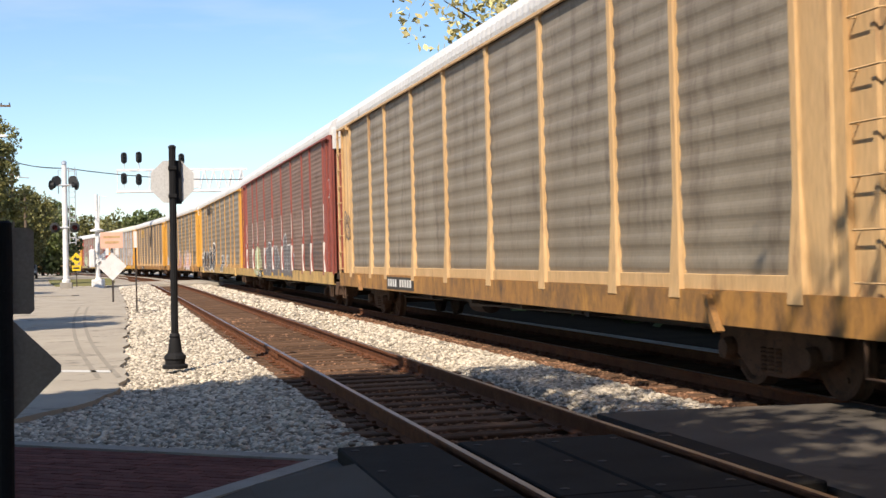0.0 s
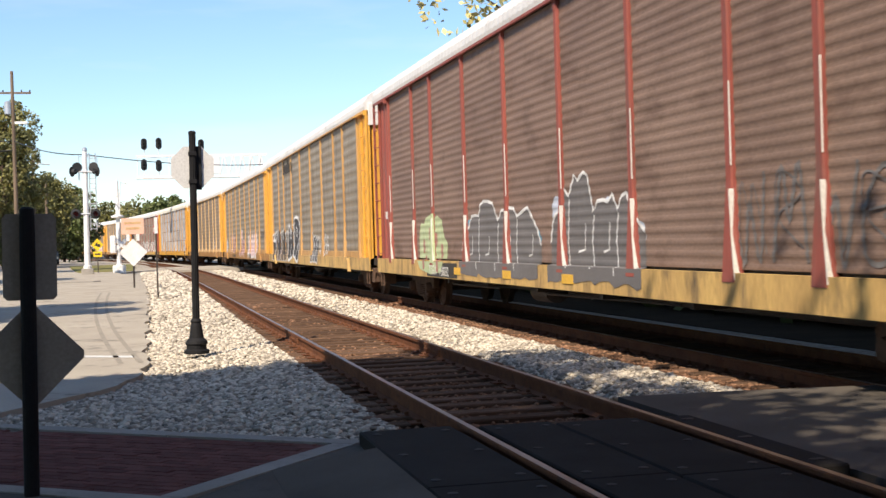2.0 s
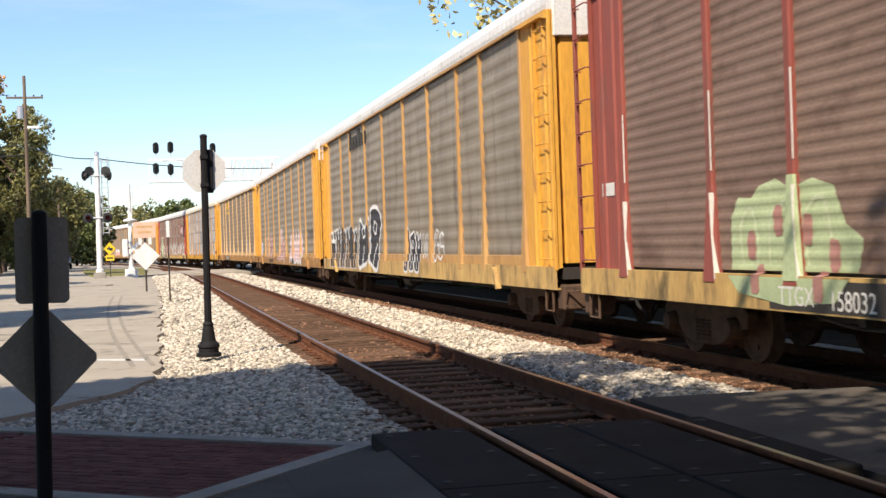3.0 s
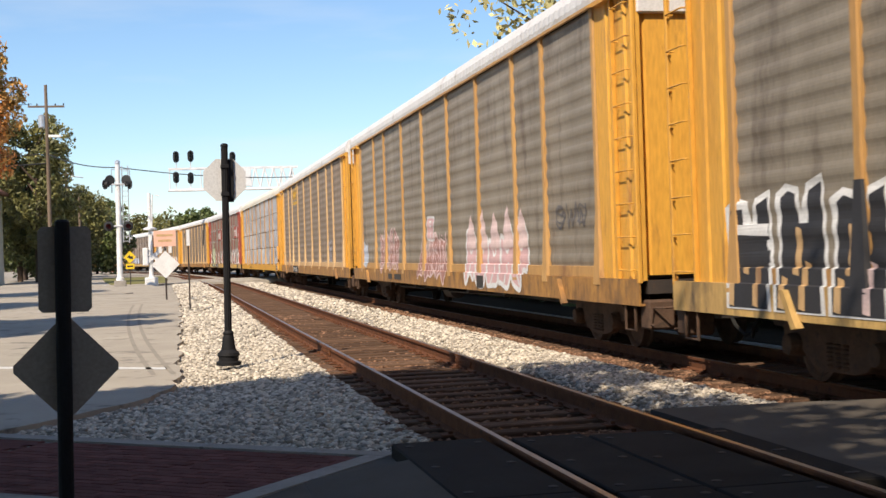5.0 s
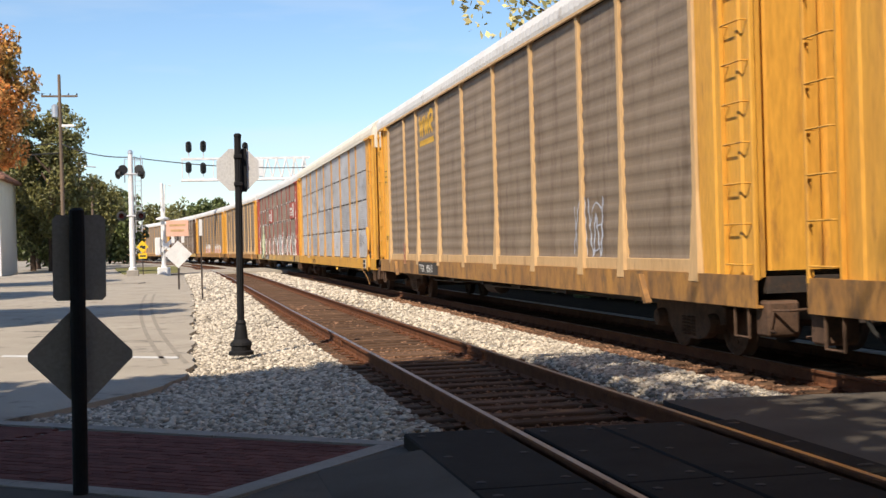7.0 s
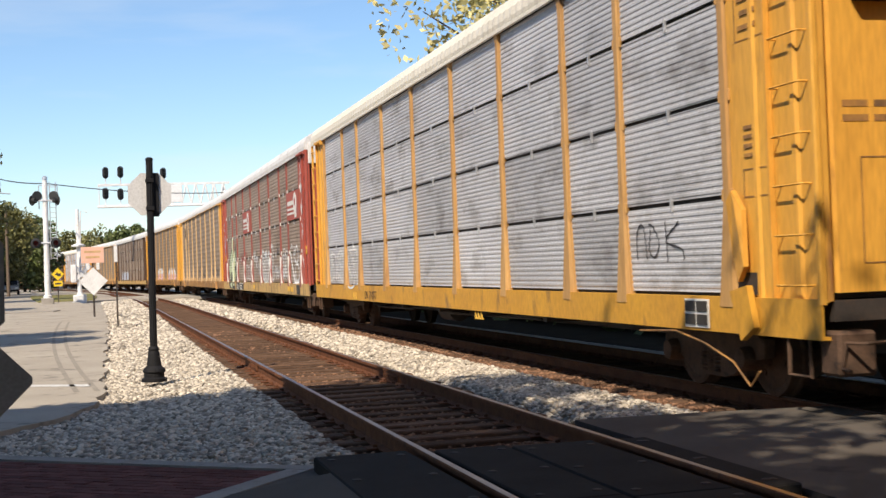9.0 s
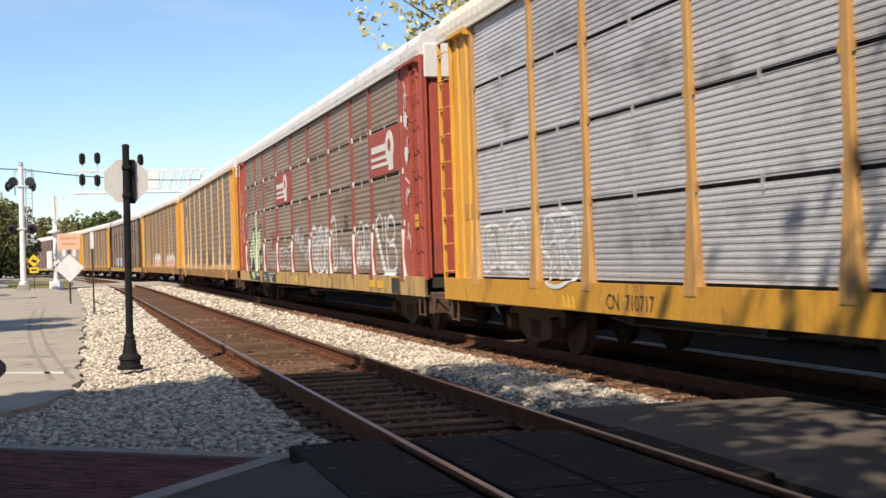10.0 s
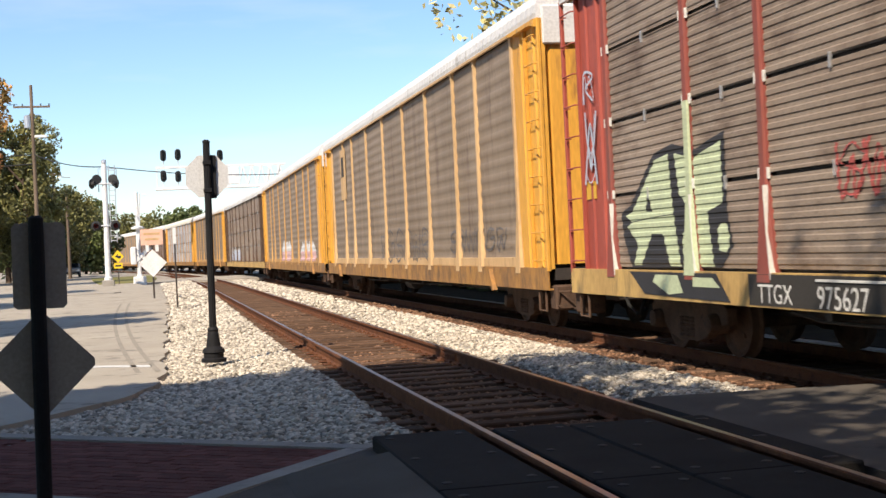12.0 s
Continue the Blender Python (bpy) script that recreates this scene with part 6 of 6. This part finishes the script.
hedge("shrubs", "added dark green shrubs that block sky light behind the train", 14.0, 18.0, -30.0, -3.0, 4.6, 9000, 52, 0.34)
hedge("shrubs", "added dark green shrubs that block sky light past the crossing", 23.0, 27.0, -6.0, 16.0, 6.0, 12000, 53, 0.36)


def far_woods():
    rs = np.random.RandomState(40)
    n = 16000
    x = rs.uniform(-150, 160, n)
    y = 330 + 0.0009 * x * x + rs.uniform(-14, 14, n)
    top = 9 + 2.5 * np.sin(x * 0.09) + 1.8 * np.sin(x * 0.23 + 1)
    z = top * rs.uniform(0.02, 1, n) ** 0.7
    q = np.stack([x, y, z], 1)
    s = rs.uniform(0.6, 1.3, (n, 1))
    u = rs.normal(size=(n, 3)); u /= np.linalg.norm(u, axis=1)[:, None]
    w = np.cross(u, rs.normal(size=(n, 3))); w /= np.linalg.norm(w, axis=1)[:, None]
    v = np.stack([q - u * s, q + w * s * 0.6, q + u * s, q - w * s * 0.6], 1).reshape(-1, 3)
    me = bpy.data.meshes.new("far_woods")
    me.from_pydata(v.tolist(), [], np.arange(n * 4).reshape(n, 4).tolist())
    me.materials.append(M["leaf_olive"])
    return tagged(new("far_woods", me), "distant line of olive-green woods", "woods", kind="stuff")


far_woods()

# ---------------------------------------------------------------- house
def house():
    t = thing("house", "cream clapboard house with a brown shingled roof", "house", pose(-12.9, 100, -0.1))
    part("wall", B(-12, 0, 0, 10, 0, 7.4), "siding", t)
    for k in range(36):
        z = 0.25 + k * 0.2
        part("clapboard", cached("clapboard", lambda: P([(0.0, 0.0), (-0.03, 0.0), (-0.008, 0.19), (0.0, 0.19)], "x", -12, -0.12), "siding"), None, t, at=pose(0, -0.001, z) if k else pose(0, -0.001, z))
    part("corner_board", B(-0.14, 0.03, -0.035, 0.1, 0, 7.4), "white_paint", t)
    bm = bmesh.new()
    e = [(-12.5, -0.5, 7.35), (0.5, -0.5, 7.35), (0.5, 10.5, 7.35), (-12.5, 10.5, 7.35)]
    v = [bm.verts.new(p) for p in e] + [bm.verts.new((-7, 5, 10.6)), bm.verts.new((-4.6, 5, 10.6))]
    lo = [bm.verts.new((p[0], p[1], 7.15)) for p in e]
    for q in ((0, 1, 5, 4), (1, 2, 5), (2, 3, 4, 5), (3, 0, 4)):
        bm.faces.new([v[i] for i in q])
    for i in range(4):
        bm.faces.new((v[i], lo[i], lo[(i + 1) % 4], v[(i + 1) % 4]))
    bm.faces.new(lo)
    part("roof", bm, "shingle", t, "brown hipped roof")
    for x, z in ((-1.9, 4.4), (-5.0, 4.4), (-1.9, 1.2), (-5.0, 1.2)):
        w = part("window", B(x - 0.55, x + 0.55, -0.06, -0.03, z, z + 1.6), "glass_dark", t)
        for a in ((x - 0.65, x - 0.55, z - 0.08, z + 1.68), (x + 0.55, x + 0.65, z - 0.08, z + 1.68), (x - 0.55, x + 0.55, z + 1.6, z + 1.7), (x - 0.55, x + 0.55, z - 0.1, z)):
            part("frame", B(a[0], a[1], -0.08, -0.02, a[2], a[3]), "white_paint", w)
    return t


house()


def parked_car(x, y, rz):
    t = thing("parked_car", "pale silver car parked under the trees", "car", pose(x, y, lift(y), 0, 0, rz))
    side = [(-2.2, 0.35), (-2.25, 0.75), (-2.0, 0.95), (-1.3, 1.0), (-0.8, 1.45), (0.9, 1.5), (1.7, 1.0), (2.2, 0.95), (2.3, 0.4)]
    bm = P(side, "x", -0.85, 0.85)
    bmesh.ops.bevel(bm, geom=list(bm.edges), offset=0.06, segments=2, affect="EDGES")
    part("body", bm, "car_paint", t)
    part("windscreen", P([(-1.28, 1.03), (-0.84, 1.42), (-0.80, 1.46), (-1.34, 1.03)], "x", -0.7, 0.7), "glass_dark", t)
    part("rear_window", P([(0.98, 1.46), (1.62, 1.05), (1.68, 1.05), (1.02, 1.48)], "x", -0.7, 0.7), "glass_dark", t)
    for s in (-1, 1):
        part("headlight", B(s * 0.62 - 0.15, s * 0.62 + 0.15, -2.29, -2.2, 0.62, 0.78, bevel=0.02), "lamp_lens", t)
        part("side_window", B(s * 0.855 - 0.01, s * 0.855 + 0.01, -0.7, 0.9, 1.03, 1.38), "glass_dark", t)
        for yy in (-1.4, 1.4):
            w = part("wheel", lathe(bmesh.new(), [(0.2, -0.11), (0.32, -0.1), (0.32, 0.1), (0.2, 0.11)], 18, axis="x"), "rubber", t, at=pose(s * 0.78, yy, 0.32))
            part("rim", lathe(bmesh.new(), [(0.05, -0.12), (0.2, -0.115), (0.2, 0.115), (0.05, 0.12)], 14, axis="x"), "aluminium", w)
    part("bumper", B(-0.82, 0.82, -2.33, -2.2, 0.35, 0.55, bevel=0.03), "rubber", t)
    return t


parked_car(-8.6, 140, 4)

# verge by the far crossing
bm = bmesh.new()
prism(bm, [(-3.6, 86), (-0.2, 86), (0.0, 100), (-0.5, 118), (-5.6, 118), (-4.6, 100)], "z", -0.15, 0.05)
tagged(part("verge", bm, "grass"), "dry grass verge past the far crossing", "grass", kind="structure")
prism_kerb = P([(-9.4, 60.6), (-1.9, 60.6), (-1.6, 61.4), (-9.4, 61.4)], "z", -0.2, 0.02)
tagged(part("kerb_far", prism_kerb, "concrete"), "pale concrete kerb strip before the far crossing", "kerb", kind="structure")

# bricks of the crosswalk, last
def bricks():
    bw, bl = 0.10, 0.20
    rng = random.Random(5)
    count = 0
    nv = int((WID - 0.40) / (bw + 0.006))
    for j in range(nv):
        v0 = 0.203 + j * (bw + 0.006)
        u = 0.205 - (0.1 if j % 2 else 0.0)
        while u < 3.4:
            a, b = max(u, 0.203), min(u + bl, 3.4)
            if b - a > 0.06:
                c = uv((a + b) / 2, v0 + bw / 2)
                L_ = round(b - a, 2)
                me = cached(("brick", L_), lambda: B(-L_ / 2, L_ / 2, -bw / 2, bw / 2, -0.05, 0.0, bevel=0.005), "brick_paver")
                ang = math.degrees(math.atan2(U.y, U.x))
                part("brick", me, None, walkway, at=pose(c[0], c[1], -0.128 + rng.uniform(-0.003, 0.003), rng.uniform(-0.5, 0.5), rng.uniform(-0.5, 0.5), ang))
                count += 1
            u += bl + 0.006
    bm = bmesh.new()
    for j in range(nv):
        v0 = 0.203 + j * (bw + 0.006)
        u = 3.41 + (0.1 if j % 2 else 0.0)
        while u < LEN - 0.2:
            p = [uv(u, v0), uv(u + bl, v0), uv(u + bl, v0 + bw), uv(u, v0 + bw)]
            prism(bm, p, "z", -0.16, -0.128)
            u += bl + 0.006
    ob = part("brick_field", bm, "brick_paver", walkway)
    ob["kind"] = "stuff"


bricks()
motions()
